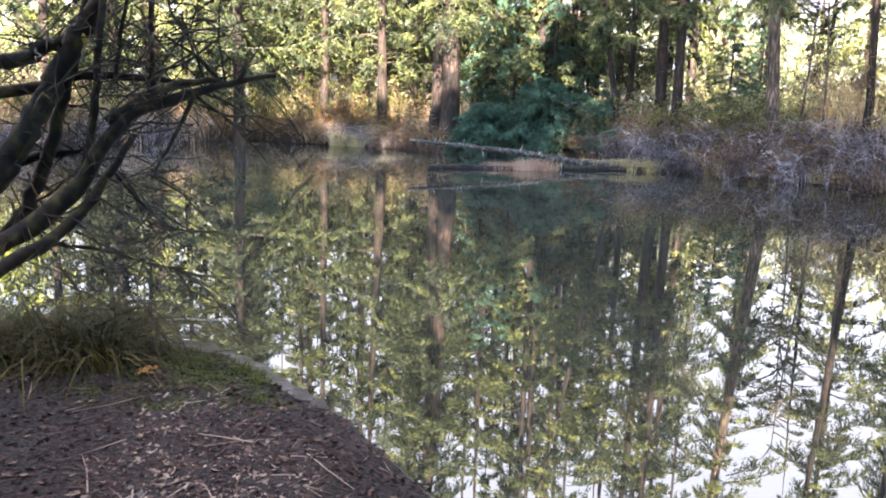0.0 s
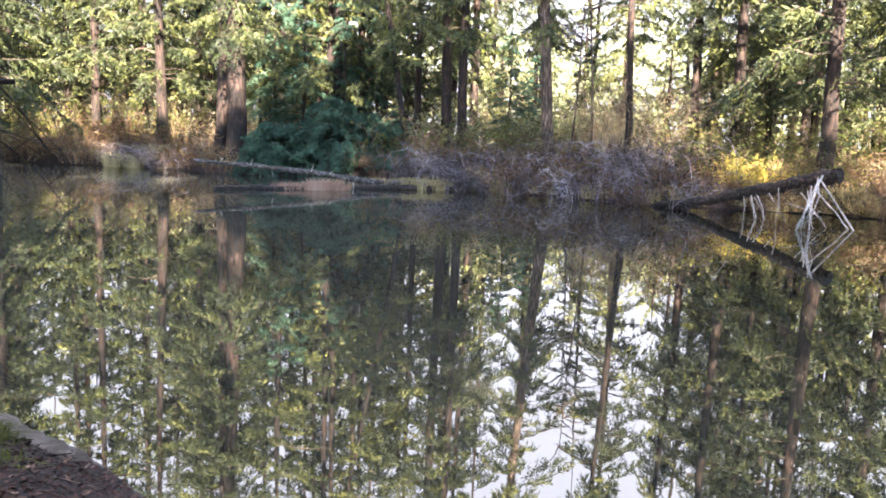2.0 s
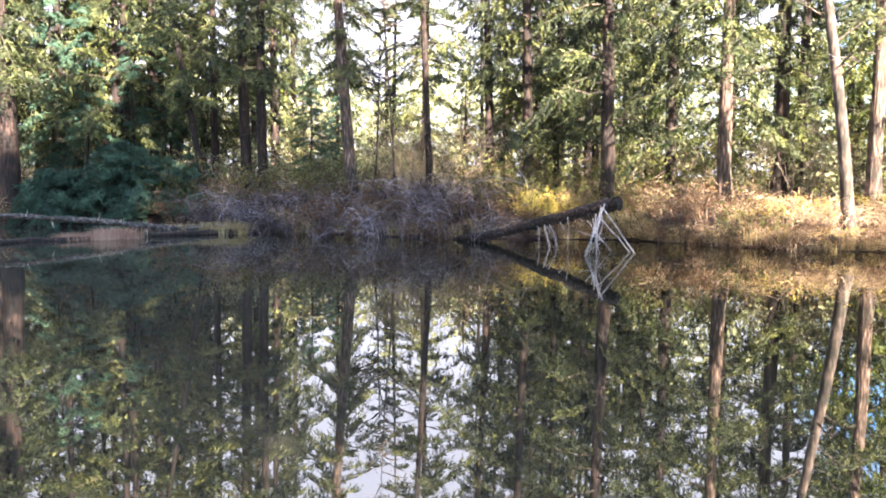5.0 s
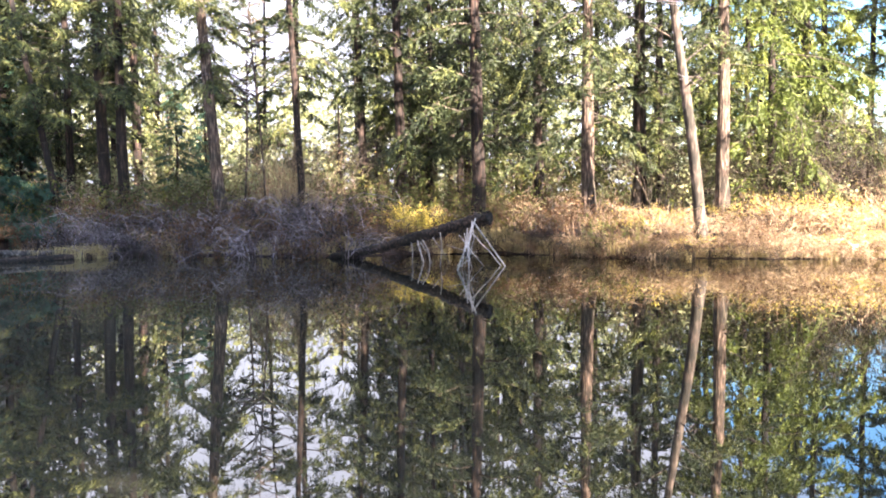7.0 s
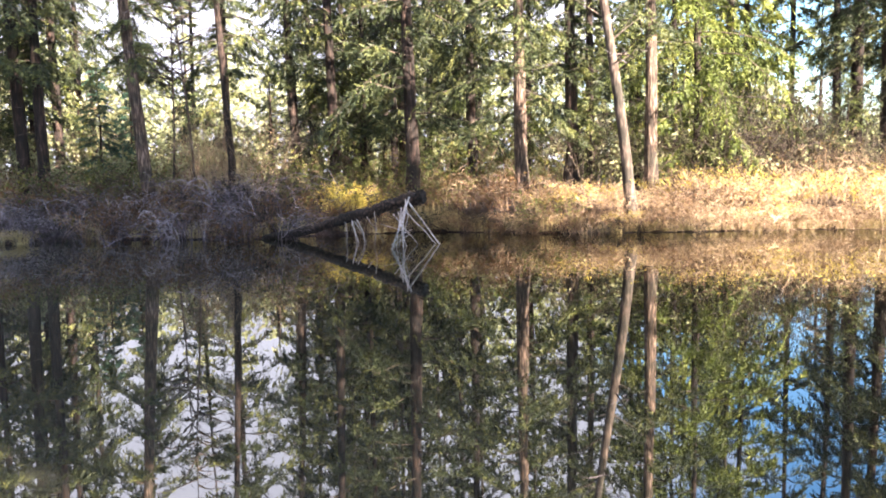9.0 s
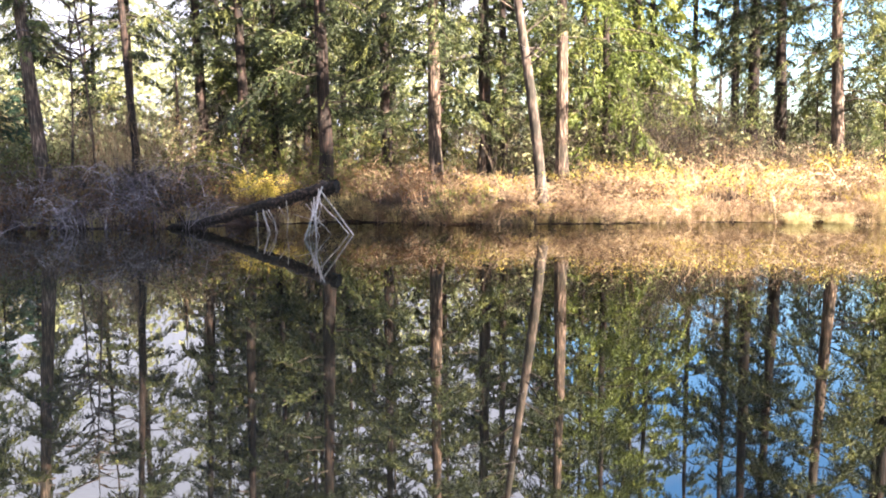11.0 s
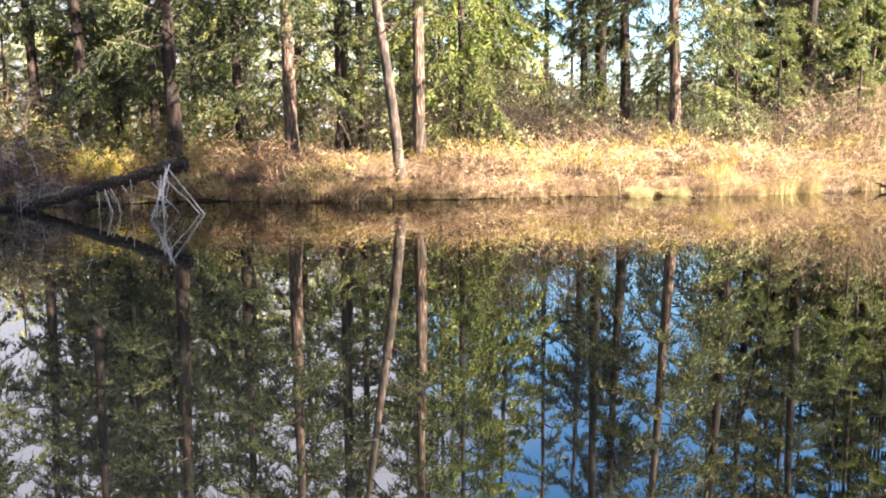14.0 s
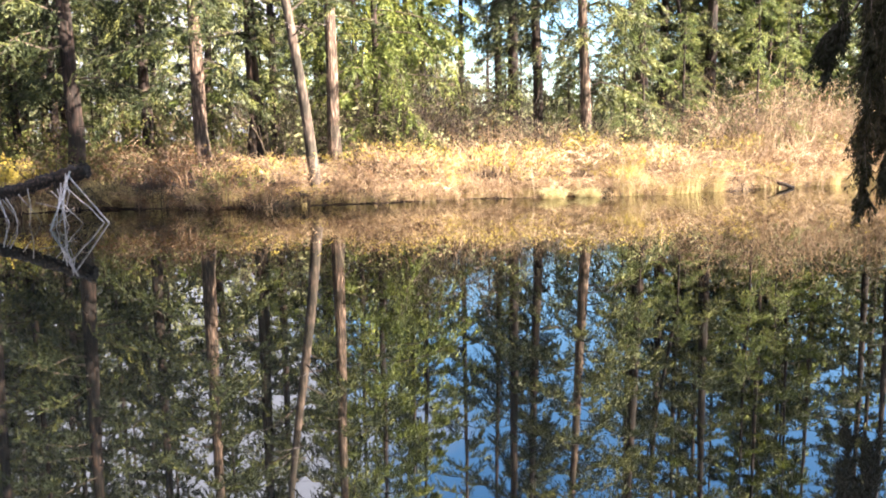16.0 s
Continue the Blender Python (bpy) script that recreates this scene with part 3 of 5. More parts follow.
fir(6.9, 30.6, 0.41, -0.009, crown="sparse")
fir(9.4, 38.5, 0.46, -0.02, crown="sparse")
fir(14.9, 56.4, 0.38, -0.03, crown="sparse")
fir(18.5, 55.3, 0.42, -0.04, crown="sparse")
fir(9.5, 27.2, 0.45, -0.07, 0.025, crown="sparse", label="conifer with a pale sunlit trunk leaning slightly", mat=SUNLIT_BARK)
fir(12.0, 26.0, 0.28, -0.045, 0.02, crown="sparse", label="slim conifer with vines and dead twigs round its trunk")
fir(27.8, 51.2, 0.34, -0.02, crown="sparse")
fir(16.3, 29.0, 0.39, -0.04, 0.02, crown="sparse")
fir(23.0, 38.9, 0.46, -0.03, 0.02, crown="full")
fir(16.9, 27.2, 0.46, -0.02, 0.01, crown="full")
fir(23.4, 35.1, 0.46, -0.02, 0.01)
fir(24.9, 37.9, 0.46)
# behind the leaning log and along the sunlit bank
fir(16.6, 21.6, 0.5, -0.02, 0.015, crown="full")
fir(37.3, 44.7, 0.34, -0.03, 0.03)
fir(36.8, 45.4, 0.38)
fir(20.3, 22.7, 0.42, -0.008, 0.007, crown="sparse", label="dark straight conifer standing in shade")
fir(19.2, 18.9, 0.47, 0.0, 0.0, crown="full", label="conifer with a burnt-looking base and one sunlit patch of bark", mat=SUNLIT_BARK)
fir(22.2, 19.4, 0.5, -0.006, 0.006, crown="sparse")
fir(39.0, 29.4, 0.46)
fir(22.4, 16.0, 0.45, -0.003, 0.004, crown="sparse", label="conifer with pale bark lit by the low sun", mat=SUNLIT_BARK)
fir(36.8, 21.6, 0.4, -0.01, 0.01, crown="mid", height=21)
fir(39.3, 23.0, 0.46, -0.02, 0.03)
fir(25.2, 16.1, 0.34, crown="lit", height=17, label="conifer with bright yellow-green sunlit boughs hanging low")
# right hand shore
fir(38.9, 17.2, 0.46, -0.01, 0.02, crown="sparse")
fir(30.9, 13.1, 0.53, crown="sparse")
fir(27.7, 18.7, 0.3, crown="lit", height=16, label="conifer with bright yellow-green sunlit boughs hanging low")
fir(31.6, 12.2, 0.46, -0.01, 0.02, crown="sparse")
fir(30.1, 9.6, 0.46, -0.015, 0.04, crown="full", mat=SUNLIT_BARK, label="conifer with reddish sunlit bark and bushy lower boughs")
fir(33.6, 8.3, 0.6, -0.01, 0.03, crown="sparse")
fir(36.5, 9.5, 0.46, 0.0, 0.02, crown="sparse", height=22)
fir(39.1, 8.6, 0.46, 0.0, 0.03, crown="sparse")
fir(44.8, 8.8, 0.46, crown="sparse")
fir(37.4, 6.4, 0.6, 0.0, -0.01, height=22, label="dark forked conifer trunk in deep shade")
fir(37.5, 6.6, 0.32, -0.03, 0.16, height=14, label="thin dark stem leaning away from its neighbour")
fir(46.7, 3.7, 0.5, crown="lit", height=21)
for az, r, h in ((-76.2, 32.4, 6.4), (-74.9, 32.0, 5.8), (-78.9, 34.0, 6.0), (-83.6, 35.2, 8.2), (-85.4, 37.0, 7.0), (-70.9, 32.6, 4.2), (-66.5, 31.0, 4.2)):
    fir(*cart(az, r), 0.14, crown="young", height=h, label="young bushy conifer lit by the sun", seed=int(-10 * az))
fir(*cart(-15.6, 34.0), 0.14, crown="dusk", height=5.6, label="dark young conifer among the far trunks")
fir(*cart(-17.4, 35.5), 0.14, crown="dusk", height=4.8, label="dark young conifer among the far trunks")
for az, r, h in ((-0.6, 35.0, 8.5), (-3.6, 34.6, 7.5), (1.2, 36.5, 9.5), (-6.0, 36.0, 7.0)):
    fir(*cart(az, r), 0.16, crown="dusk", height=h, label="dark blue-green young conifer behind the evergreen shrub")
fir(24.4, 20.4, 0.12, crown="young", height=5.2, label="young bushy conifer under the tall trunks")
fir(21.0, 26.5, 0.12, crown="young", height=4.2, label="young bushy conifer under the tall trunks")

# a middle layer of fuller trees behind the front trunks
for i in range(48):
    az = 36 - 128 * (i + TREES.uniform(0.1, 0.9)) / 48
    r = float(np.interp(az, FAR_AZ, FAR_R)) + TREES.uniform(9, 24)
    x, y = cart(az, r)
    if -81 < az < -65:       # thin woods with the sky behind
        continue
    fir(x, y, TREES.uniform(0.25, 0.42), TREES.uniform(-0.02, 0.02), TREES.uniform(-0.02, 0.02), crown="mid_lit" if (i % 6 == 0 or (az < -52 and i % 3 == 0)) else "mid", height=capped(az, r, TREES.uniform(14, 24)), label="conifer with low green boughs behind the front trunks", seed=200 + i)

for x, y, h, c in ((40.8, -1.2, 22, "mid"), (42.0, 5.0, 17, "mid_lit"), (41.0, -4.0, 17, "mid_lit")):
    fir(x, y, 0.4, crown=c, height=h, label="bushy conifer at the end of the sunlit bank")

for x, y, h in ((26.2, 21.8, 25), (23.2, 32.6, 24)):
    fir(x, y, 0.4, crown="mid", height=h, label="tall conifer in the thick stand behind the leaning log")

# tall crowns that fill the sky over both ends of the pond
for i in range(16):
    az = 29 - 42 * (i + TREES.uniform(0.1, 0.9)) / 16
    x, y = cart(az, float(np.interp(az, FAR_AZ, FAR_R)) + TREES.uniform(3.5, 13))
    fir(x, y, TREES.uniform(0.3, 0.45), crown="mid", height=TREES.uniform(24, 28), label="tall conifer with wide boughs at the pond's far end", seed=240 + i)
for i in range(9):
    az = -77 - 15 * (i + TREES.uniform(0.1, 0.9)) / 9
    x, y = cart(az, float(np.interp(az, FAR_AZ, FAR_R)) + TREES.uniform(11, 18))
    fir(x, y, TREES.uniform(0.3, 0.45), crown="mid_lit" if i % 2 else "mid", height=TREES.uniform(19, 25), label="tall conifer with wide boughs behind the sunlit bank", seed=260 + i)

for i in range(3):
    az = -33 - 4.5 * (i + TREES.uniform(0.1, 0.9)) / 3
    x, y = cart(az, float(np.interp(az, FAR_AZ, FAR_R)) + TREES.uniform(8, 20))
    fir(x, y, TREES.uniform(0.3, 0.45), crown="mid", height=TREES.uniform(21, 26), label="tall conifer in the thick stand behind the leaning log", seed=280 + i)

for az, r, h in ((-78.6, 43.0, 26), (-84.5, 45.0, 27), (-90.5, 44.0, 27)):
    fir(*cart(az, r), 0.4, crown="mid", height=h, label="bushy conifer at the end of the sunlit bank", seed=int(-10 * az))
for i in range(3):
    az = 24 + 18 * (i + TREES.uniform(0.1, 0.9)) / 3
    x, y = cart(az, float(np.interp(az, FAR_AZ, FAR_R)) + TREES.uniform(3, 9))
    fir(x, y, TREES.uniform(0.3, 0.45), crown="mid", height=TREES.uniform(20, 25), label="tall conifer with wide boughs at the pond's far end", seed=290 + i)

for az, r, h in ((-63.2, 44.0, 34), (-14.4, 46.0, 31), (-17.6, 49.0, 33), (-68.5, 47.0, 33), (-48.3, 45.0, 33), (-40.2, 44.0, 30)):
    fir(*cart(az, r), 0.34, crown="sparse", height=h, label="tall thin conifer standing back against the sky")

# deep woods: trees in the pale lit leaf colour that close the gaps
for i in range(54):
    az = 42 - 146 * (i + TREES.uniform(0, 1)) / 54
    r = TREES.uniform(52, 75) if i % 2 else TREES.uniform(75, 112)
    x, y = cart(az, r)
    fir(x, y, TREES.uniform(0.3, 0.5), crown="far", height=capped(az, r, TREES.uniform(11, 18) * (1.0 if i % 2 else 1.3)), label="distant sunlit tree deep in the wood", seed=300 + i)


def far_woods():
    """The wood's far edge, too deep for single trees to show."""
    rng = np.random.default_rng(77)
    n = 52000
    g = Geo()
    az = np.radians(rng.uniform(-112, 52, n))
    r = rng.uniform(85, 135, n)
    top = (14.0 + 2.5 * np.sin(az * 23) + 2.0 * np.sin(az * 57 + 1) + 1.2 * np.sin(az * 131)) * np.interp(np.degrees(az), [-80, -76, -65, -60, -56, -36, -30], [1, 0.35, 0.35, 1, 1.35, 1.35, 1])
    z = 2.0 + top * rng.uniform(0, 1, n) ** 0.8
    p = np.stack([CX - np.sin(az) * r, CY + np.cos(az) * r, z], 1)
    ln = rng.uniform(0.45, 1.2, n)
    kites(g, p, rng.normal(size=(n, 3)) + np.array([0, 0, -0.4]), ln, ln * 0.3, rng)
    tagged(new("far_woods", g.mesh("far_woods", FAR_LIT_LEAVES)), "hazy sunlit foliage of the wood far beyond", "woods", kind="stuff")


far_woods()

# the taller, thicker stand at the far end of the pond
for x, y, h, c in ((-8.6, 39.5, 27, "mid"), (-3.4, 40.0, 28, "mid"), (-10.5, 44.0, 26, "mid"), (1.9, 35.5, 26, "mid"), (-6.8, 41.5, 21, "mid"), (-12.8, 38.5, 22, "mid"), (3.6, 37.5, 24, "mid"), (-17.5, 40.0, 24, "mid"), (-19.5, 36.0, 22, "mid")):
    fir(x, y, 0.42, crown=c, height=h, label="tall bushy conifer in the thick stand beyond the logs")

# unseen tall trees added on the near bank, at the camera's back, to shade the pond's left side
for i in range(8, 26):
    fir(-28 + 1.62 * i + TREES.uniform(-0.6, 0.6), -9.0 - 4.0 * (i % 2) + TREES.uniform(-1.2, 1.2), 0.6, crown="shade", height=TREES.uniform(27, 30) if i > 15 else TREES.uniform(26.5, 29), label="unseen tall conifer added on the near bank to shade the water", seed=500 + i)
fir(19.0, -11.0, 0.5, crown="full", height=23, label="unseen tall conifer added on the near bank to shade the water", seed=531)
fir(2.3, -12.5, 0.5, crown="shade", height=28, label="unseen tall conifer added on the near bank to shade the water", seed=535)
fir(8.3, -12.8, 0.5, crown="shade", height=28, label="unseen tall conifer added on the near bank to shade the water", seed=536)
fir(7.9, -7.5, 0.5, crown="shade", height=25, label="unseen tall conifer added on the near bank to shade the water", seed=534)
fir(13.7, -9.5, 0.5, crown="shade", height=25, label="unseen tall conifer added on the near bank to shade the water", seed=532)
fir(16.8, -10.0, 0.5, crown="shade", height=22.5, label="unseen tall conifer added on the near bank to shade the water", seed=530)


# ---- alder leaning at the sunlit bank ----
def alder(x, y, lx, ly, diam, height, label, seed):
    rng = np.random.default_rng(seed)
    z0 = float(land(x, y))
    tree = thing("alder_tree", pose(x, y, z0), label, "tree")
    z = np.linspace(-0.4, height, 14)
    pts = np.stack([lx * z + 0.05 * np.sin(z * 0.8), ly * z + 0.05 * np.cos(z * 0.7), z], 1)
    g = Geo()
    tube(g, pts, diam / 2 * (1 - 0.75 * np.clip(z / height, 0, 1)) * (1 + 0.3 * np.exp(-np.clip(z, 0, None) / 0.4)), 9, True, 0.05, rng)
    child("trunk", g.mesh("trunk", ALDER_BARK, True), tree)
    limbs, twigs = Geo(), Geo()
    for i in range(26):
        h = rng.uniform(3.8, height)
        p0 = (lx * h, ly * h, h)
        line = bend(p0, rng.uniform(0, 6.28), rng.uniform(0.6, 2.2), rng.uniform(0.2, 0.9), rng.uniform(0.0, 0.5))
        tube(limbs, line, np.linspace(0.03, 0.006, 6), 4)
        for j in range(5):
            q = line[rng.integers(2, 6)]
            tube(twigs, bend(q, rng.uniform(0, 6.28), rng.uniform(0.3, 0.8), rng.uniform(-0.2, 0.8), 0.2, 4), np.linspace(0.008, 0.002, 4), 3)
    tagged(child("branchwork", limbs.mesh("limbs", ALDER_BARK), tree), kind="stuff")
    tagged(child("crown", twigs.mesh("twigs", MAUVE_CANE), tree, "bare grey twigs"), kind="stuff")
    return tree


alder(19.6, 14.6, -0.105, 0.085, 0.36, 15, "leaning bare alder with smooth grey-brown bark on the bank", 71)
alder(11.0, 26.9, -0.06, 0.0, 0.1, 9, "thin bare sapling with pale twigs among the brush", 73)
alder(10.4, 27.6, 0.05, 0.0, 0.09, 8, "thin bare sapling with pale twigs among the brush", 74)


# ---- brush along the bank ----
def bush_meshes(seed, radius, height, canes, arch, cane_r, cane_mat, leaves, leaf, leaf_mat, top=0.3, seg=6, droop=0.0):
    """Canes that rise from the root patch and arch over, and the leaves on them."""
    rng = np.random.default_rng(seed)
    g, lf = Geo(), Geo()
    lines = []
    for i in range(int(canes * 0.45)):
        a, rr = rng.uniform(0, 6.28), radius * 0.7 * math.sqrt(rng.uniform(0, 1))
        s = np.linspace(0, 1, seg)[:, None]
        h = height * rng.uniform(0.55, 1.1)
        out = np.array([math.cos(a + rng.normal(0, 0.7)), math.sin(a + rng.normal(0, 0.7)), 0]) * rng.uniform(0.2, 1.0) * arch * radius
        up = np.array([0, 0, 1.0]) * h
        line = np.array([rr * math.cos(a), rr * math.sin(a), -0.12]) + out * s ** 1.3 + up * (1.75 * s - (0.75 + droop * rng.uniform(0.4, 1.2)) * s ** 2)
        line = line + rng.normal(0, 0.035, line.shape) * s
        ribbon(g, line, np.linspace(cane_r * 1.2, cane_r * 0.5, seg), rng)
        lines.append(line)
        for j in range(3):     # side twigs
            k = rng.integers(1, seg - 1)
            p = line[k] + (line[k + 1] - line[k]) * rng.uniform(0, 1)
            d = rng.normal(0, 1, 3) * np.array([1, 1, 0.7]) + np.array([0, 0, 0.35])
            d *= height * rng.uniform(0.15, 0.4) / np.linalg.norm(d)
            ribbon(g, np.array([p, p + d * 0.55, p + d + np.array([0, 0, -0.25 * abs(droop) * height * 0.3])]), np.array([0.75, 0.6, 0.35]) * cane_r, rng)
    lines = np.array(lines)
    canes = len(lines)
    if leaves:
        ci, t = rng.integers(0, canes, leaves), top + (1 - top) * rng.uniform(0, 1, leaves)
        k = np.minimum((t * (seg - 1)).astype(int), seg - 2)
        fr = (t * (seg - 1) - k)[:, None]
        p = lines[ci, k] * (1 - fr) + lines[ci, k + 1] * fr + rng.normal(0, 0.05, (leaves, 3))
        ln = leaf * rng.uniform(0.6, 1.4, leaves)
        d = rng.normal(size=(leaves, 3)) + np.array([0, 0, -0.2])
        kites(lf, p, d, ln, ln * 0.36, rng)
    return g.mesh("stems", cane_mat), lf.mesh("leaves", leaf_mat) if leaves else None


BUSHES = {
    "straw": ([bush_meshes(s, 1.3, 1.0, 200, 1.2, 0.0085, STRAW_CANE, 760, 0.048, STRAW_LEAF, 0.1, 5, 0.6) for s in (1, 2, 3)], "straw-coloured bramble thicket with dry arching canes"),
    "gold": ([bush_meshes(s, 1.2, 1.1, 160, 0.9, 0.007, STRAW_CANE, 1150, 0.05, YELLOW_LEAF, 0.5, 5) for s in (4, 5)], "bramble thicket crowned with yellow autumn leaves"),
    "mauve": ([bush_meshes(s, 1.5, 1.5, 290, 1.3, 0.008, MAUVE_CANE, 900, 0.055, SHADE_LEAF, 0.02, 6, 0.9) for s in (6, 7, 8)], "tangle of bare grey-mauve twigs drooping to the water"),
    "russet": ([bush_meshes(s, 1.3, 1.3, 140, 1.0, 0.008, BROWN_CANE, 1350, 0.056, RUSSET_LEAF, 0.05, 5, 0.4) for s in (9, 10, 11)], "brown and russet-leaved shrub on the bank"),
    "olive": ([bush_meshes(s, 1.4, 1.5, 90, 0.9, 0.009, BROWN_CANE, 1150, 0.068, OLIVE_LEAF, 0.1, 5) for s in (12, 13, 14)], "olive-green undergrowth shrub below the trees"),
    "yellow": ([bush_meshes(s, 1.1, 1.2, 90, 0.8, 0.006, BROWN_CANE, 1700, 0.055, YELLOW_LEAF, 0.35, 5) for s in (15, 16)], "shrub thick with bright yellow leaves"),
    "bare": ([bush_meshes(s, 1.6, 2.4, 260, 1.1, 0.0045, SHADED_CANE, 620, 0.05, SHADE_LEAF, 0.1, 6, 0.3) for s in (17, 18)], "tall bare grey-brown shrub at the wood's edge"),
    "tan": ([bush_meshes(s, 1.3, 1.4, 180, 1.0, 0.006, STRAW_CANE, 380, 0.06, RUSSET_LEAF, 0.3, 5, 0.3) for s in (19, 20)], "upright tan brush with a few russet leaves"),
    "blush": ([bush_meshes(s, 1.5, 2.5, 270, 0.9, 0.0055, STRAW_CANE, 420, 0.05, STRAW_LEAF, 0.2, 6, 0.2) for s in (24, 25)], "tall pinkish-tan thicket of bare twigs in full sun"),
    "dim": ([bush_meshes(k, 1.5, 1.5, 130, 1.1, 0.007, SHADED_CANE, 1350, 0.058, SHADE_LEAF, 0.02, 5, 0.5) for k in (26, 27)], "dull green and brown bramble thicket, coloured dark for shade"),
    "under": ([bush_meshes(s, 1.6, 1.6, 60, 1.2, 0.005, BROWN_CANE, 950, 0.085, FAR_LIT_LEAVES, 0.1, 4) for s in (21, 22, 23)], "leafy undergrowth lit between the trunks"),
}
BRUSH = random.Random(9)


DEEP = {}      # undergrowth too deep in the wood to tell one bush from the next: material, Geo


def deepen(me, m):
    """Adds a copy of a mesh of quads to the deep undergrowth."""
    co = np.empty(len(me.vertices) * 3)
    me.vertices.foreach_get("co", co)
    corners = np.empty(len(me.loops), int)
    me.loops.foreach_get("vertex_index", corners)
    turn = np.array(m)
    DEEP.setdefault(me.materials[0], Geo()).add(co.reshape(-1, 3) @ turn[:3, :3].T + turn[:3, 3], corners.reshape(-1, 4))


def bush(kind, x, y, s=1.0, tall=1.0, deep=False):
    meshes, label = BUSHES[kind]
    st, lf = meshes[BRUSH.randrange(len(meshes))]
    if deep:
        m = pose(x, y, float(land(x, y)), 0, 0, BRUSH.uniform(0, 360)) @ Matrix.Diagonal((s, s, s * tall, 1))
        for me in (st, lf):
            if me:
                deepen(me, m)
        return None
    ob = thing("bush", pose(x, y, float(land(x, y)), 0, 0, BRUSH.uniform(0, 360)) @ Matrix.Diagonal((s, s, s * tall, 1)), label, "bush", "brush along the bank")
    tagged(child("cane_tangle", st, ob), kind="stuff")
    if lf:
        tagged(child("foliage", lf, ob), kind="stuff")
    return ob


def shore_r(az):
    """How far off the waterline of the far bank lies at an azimuth."""
    r = float(np.interp(az, FAR_AZ, FAR_R)) - 0.8
    while float(land(*cart(az, r))) < 0.0:
        r += 0.06
    return r


def bank_row(a0, a1, back, step, kinds, s=1.0, tall=1.0, deep=False):
    """Bushes along the far shore between two azimuths, set back from the water by that many metres."""
    az = a0
    while az > a1:
        r = shore_r(az) + back + BRUSH.uniform(-0.2, 0.2)
        x, y = cart(az, r)
        bush(BRUSH.choice(kinds), x, y, s * BRUSH.uniform(0.85, 1.2), tall * BRUSH.uniform(0.85, 1.15), deep)
        az -= math.degrees(step / r) * BRUSH.uniform(0.8, 1.2)


# front edge, from the far end of the pond round to the reeds
bank_row(35, 13, 0.3, 1.4, ["russet", "mauve", "tan"], 1.1)
bank_row(13, 3, 0.4, 1.3, ["mauve", "russet"], 1.0)
bank_row(-7, -15, 0.5, 1.2, ["russet", "mauve"], 1.0)
bank_row(-14, -27.5, -0.2, 1.15, ["mauve", "mauve", "mauve", "russet"], 1.1, 1.2)
bank_row(-27.5, -33, 0.5, 1.2, ["russet", "tan"], 0.8, 0.9)
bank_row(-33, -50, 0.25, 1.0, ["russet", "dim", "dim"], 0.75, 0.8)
bank_row(-45, -58, 0.2, 0.95, ["russet", "olive", "straw"], 0.75, 0.8)
bank_row(-57, -95, 0.25, 0.85, ["straw", "straw", "straw", "tan"], 0.72, 1.15)
bank_row(-32, -57, -0.05, 0.72, ["russet", "tan", "dim"], 0.5, 0.9)
bank_row(-56, -95, -0.02, 0.66, ["straw", "straw", "tan", "russet"], 0.5, 0.95)
bank_row(-50, -95, 0.6, 0.8, ["straw", "straw", "gold"], 0.62, 0.9)
# second row
bank_row(35, 3, 1.7, 1.6, ["russet", "olive", "tan"], 1.1)
bank_row(-6, -15, 1.5, 1.4, ["russet", "olive"], 1.1)
bank_row(-14, -27, 1.5, 1.3, ["mauve", "mauve", "russet", "russet"], 1.2, 1.15)
bank_row(-27, -31, 1.7, 1.3, ["russet", "olive"], 1.0, 0.9)
bank_row(-34, -47, 1.6, 1.2, ["russet", "olive", "dim"], 1.0, 0.8)
bank_row(-47, -60, 1.3, 1.1, ["straw", "gold", "russet"], 0.9, 0.9)
bank_row(-58, -95, 1.2, 1.0, ["straw", "straw", "straw", "gold", "tan"], 0.9, 1.25)
bank_row(-83, -100, 1.6, 1.2, ["blush", "straw"], 0.8, 0.8)
bank_row(-83, -100, 3.2, 1.4, ["blush", "blush", "gold"], 1.1, 0.95)
bank_row(-83, -100, 5.0, 1.6, ["blush"], 1.3, 1.15)
bank_row(-64.5, -83, 4.4, 2.6, ["blush"], 0.9, 0.8)
bank_row(-58.3, -65.5, 5.2, 0.8, ["bare"], 1.25, 1.3)
bank_row(-58.3, -65.5, 6.6, 1.0, ["bare", "dim"], 1.3, 1.2)
# dark thicket that stands in for the shade at the young conifers' feet
bank_row(-57, -84, 5.7, 1.2, ["dim"], 1.05, 0.95)
# third row
bank_row(38, -30, 3.6, 1.9, ["olive", "russet", "tan", "olive"], 1.25)
bank_row(-30, -46, 3.4, 1.6, ["olive", "dim", "russet"], 1.1, 0.85)
bank_row(-46, -60, 3.0, 1.4, ["olive", "gold", "straw"], 1.0, 0.85)
bank_row(-58, -95, 2.6, 1.2, ["gold", "gold", "straw"], 1.1, 1.0)
# undergrowth among the trunks
bank_row(40, -60, 6.5, 2.3, ["olive", "under", "bare", "tan"], 1.4, 1.0, True)
bank_row(-56, -95, 5.2, 2.0, ["bare", "bare", "olive", "under"], 1.2, 0.9, True)
bank_row(40, -95, 10.5, 3.0, ["under", "under", "bare"], 1.5, 1.2, True)
bank_row(40, -95, 16.0, 3.2, ["under"], 1.9, 1.4, True)
for x, y in ((11.4, 26.7), (12.3, 26.3)):      # dead twigs and vines standing round the slim trunk
    bush("blush", x, y, 0.7, 2.1)
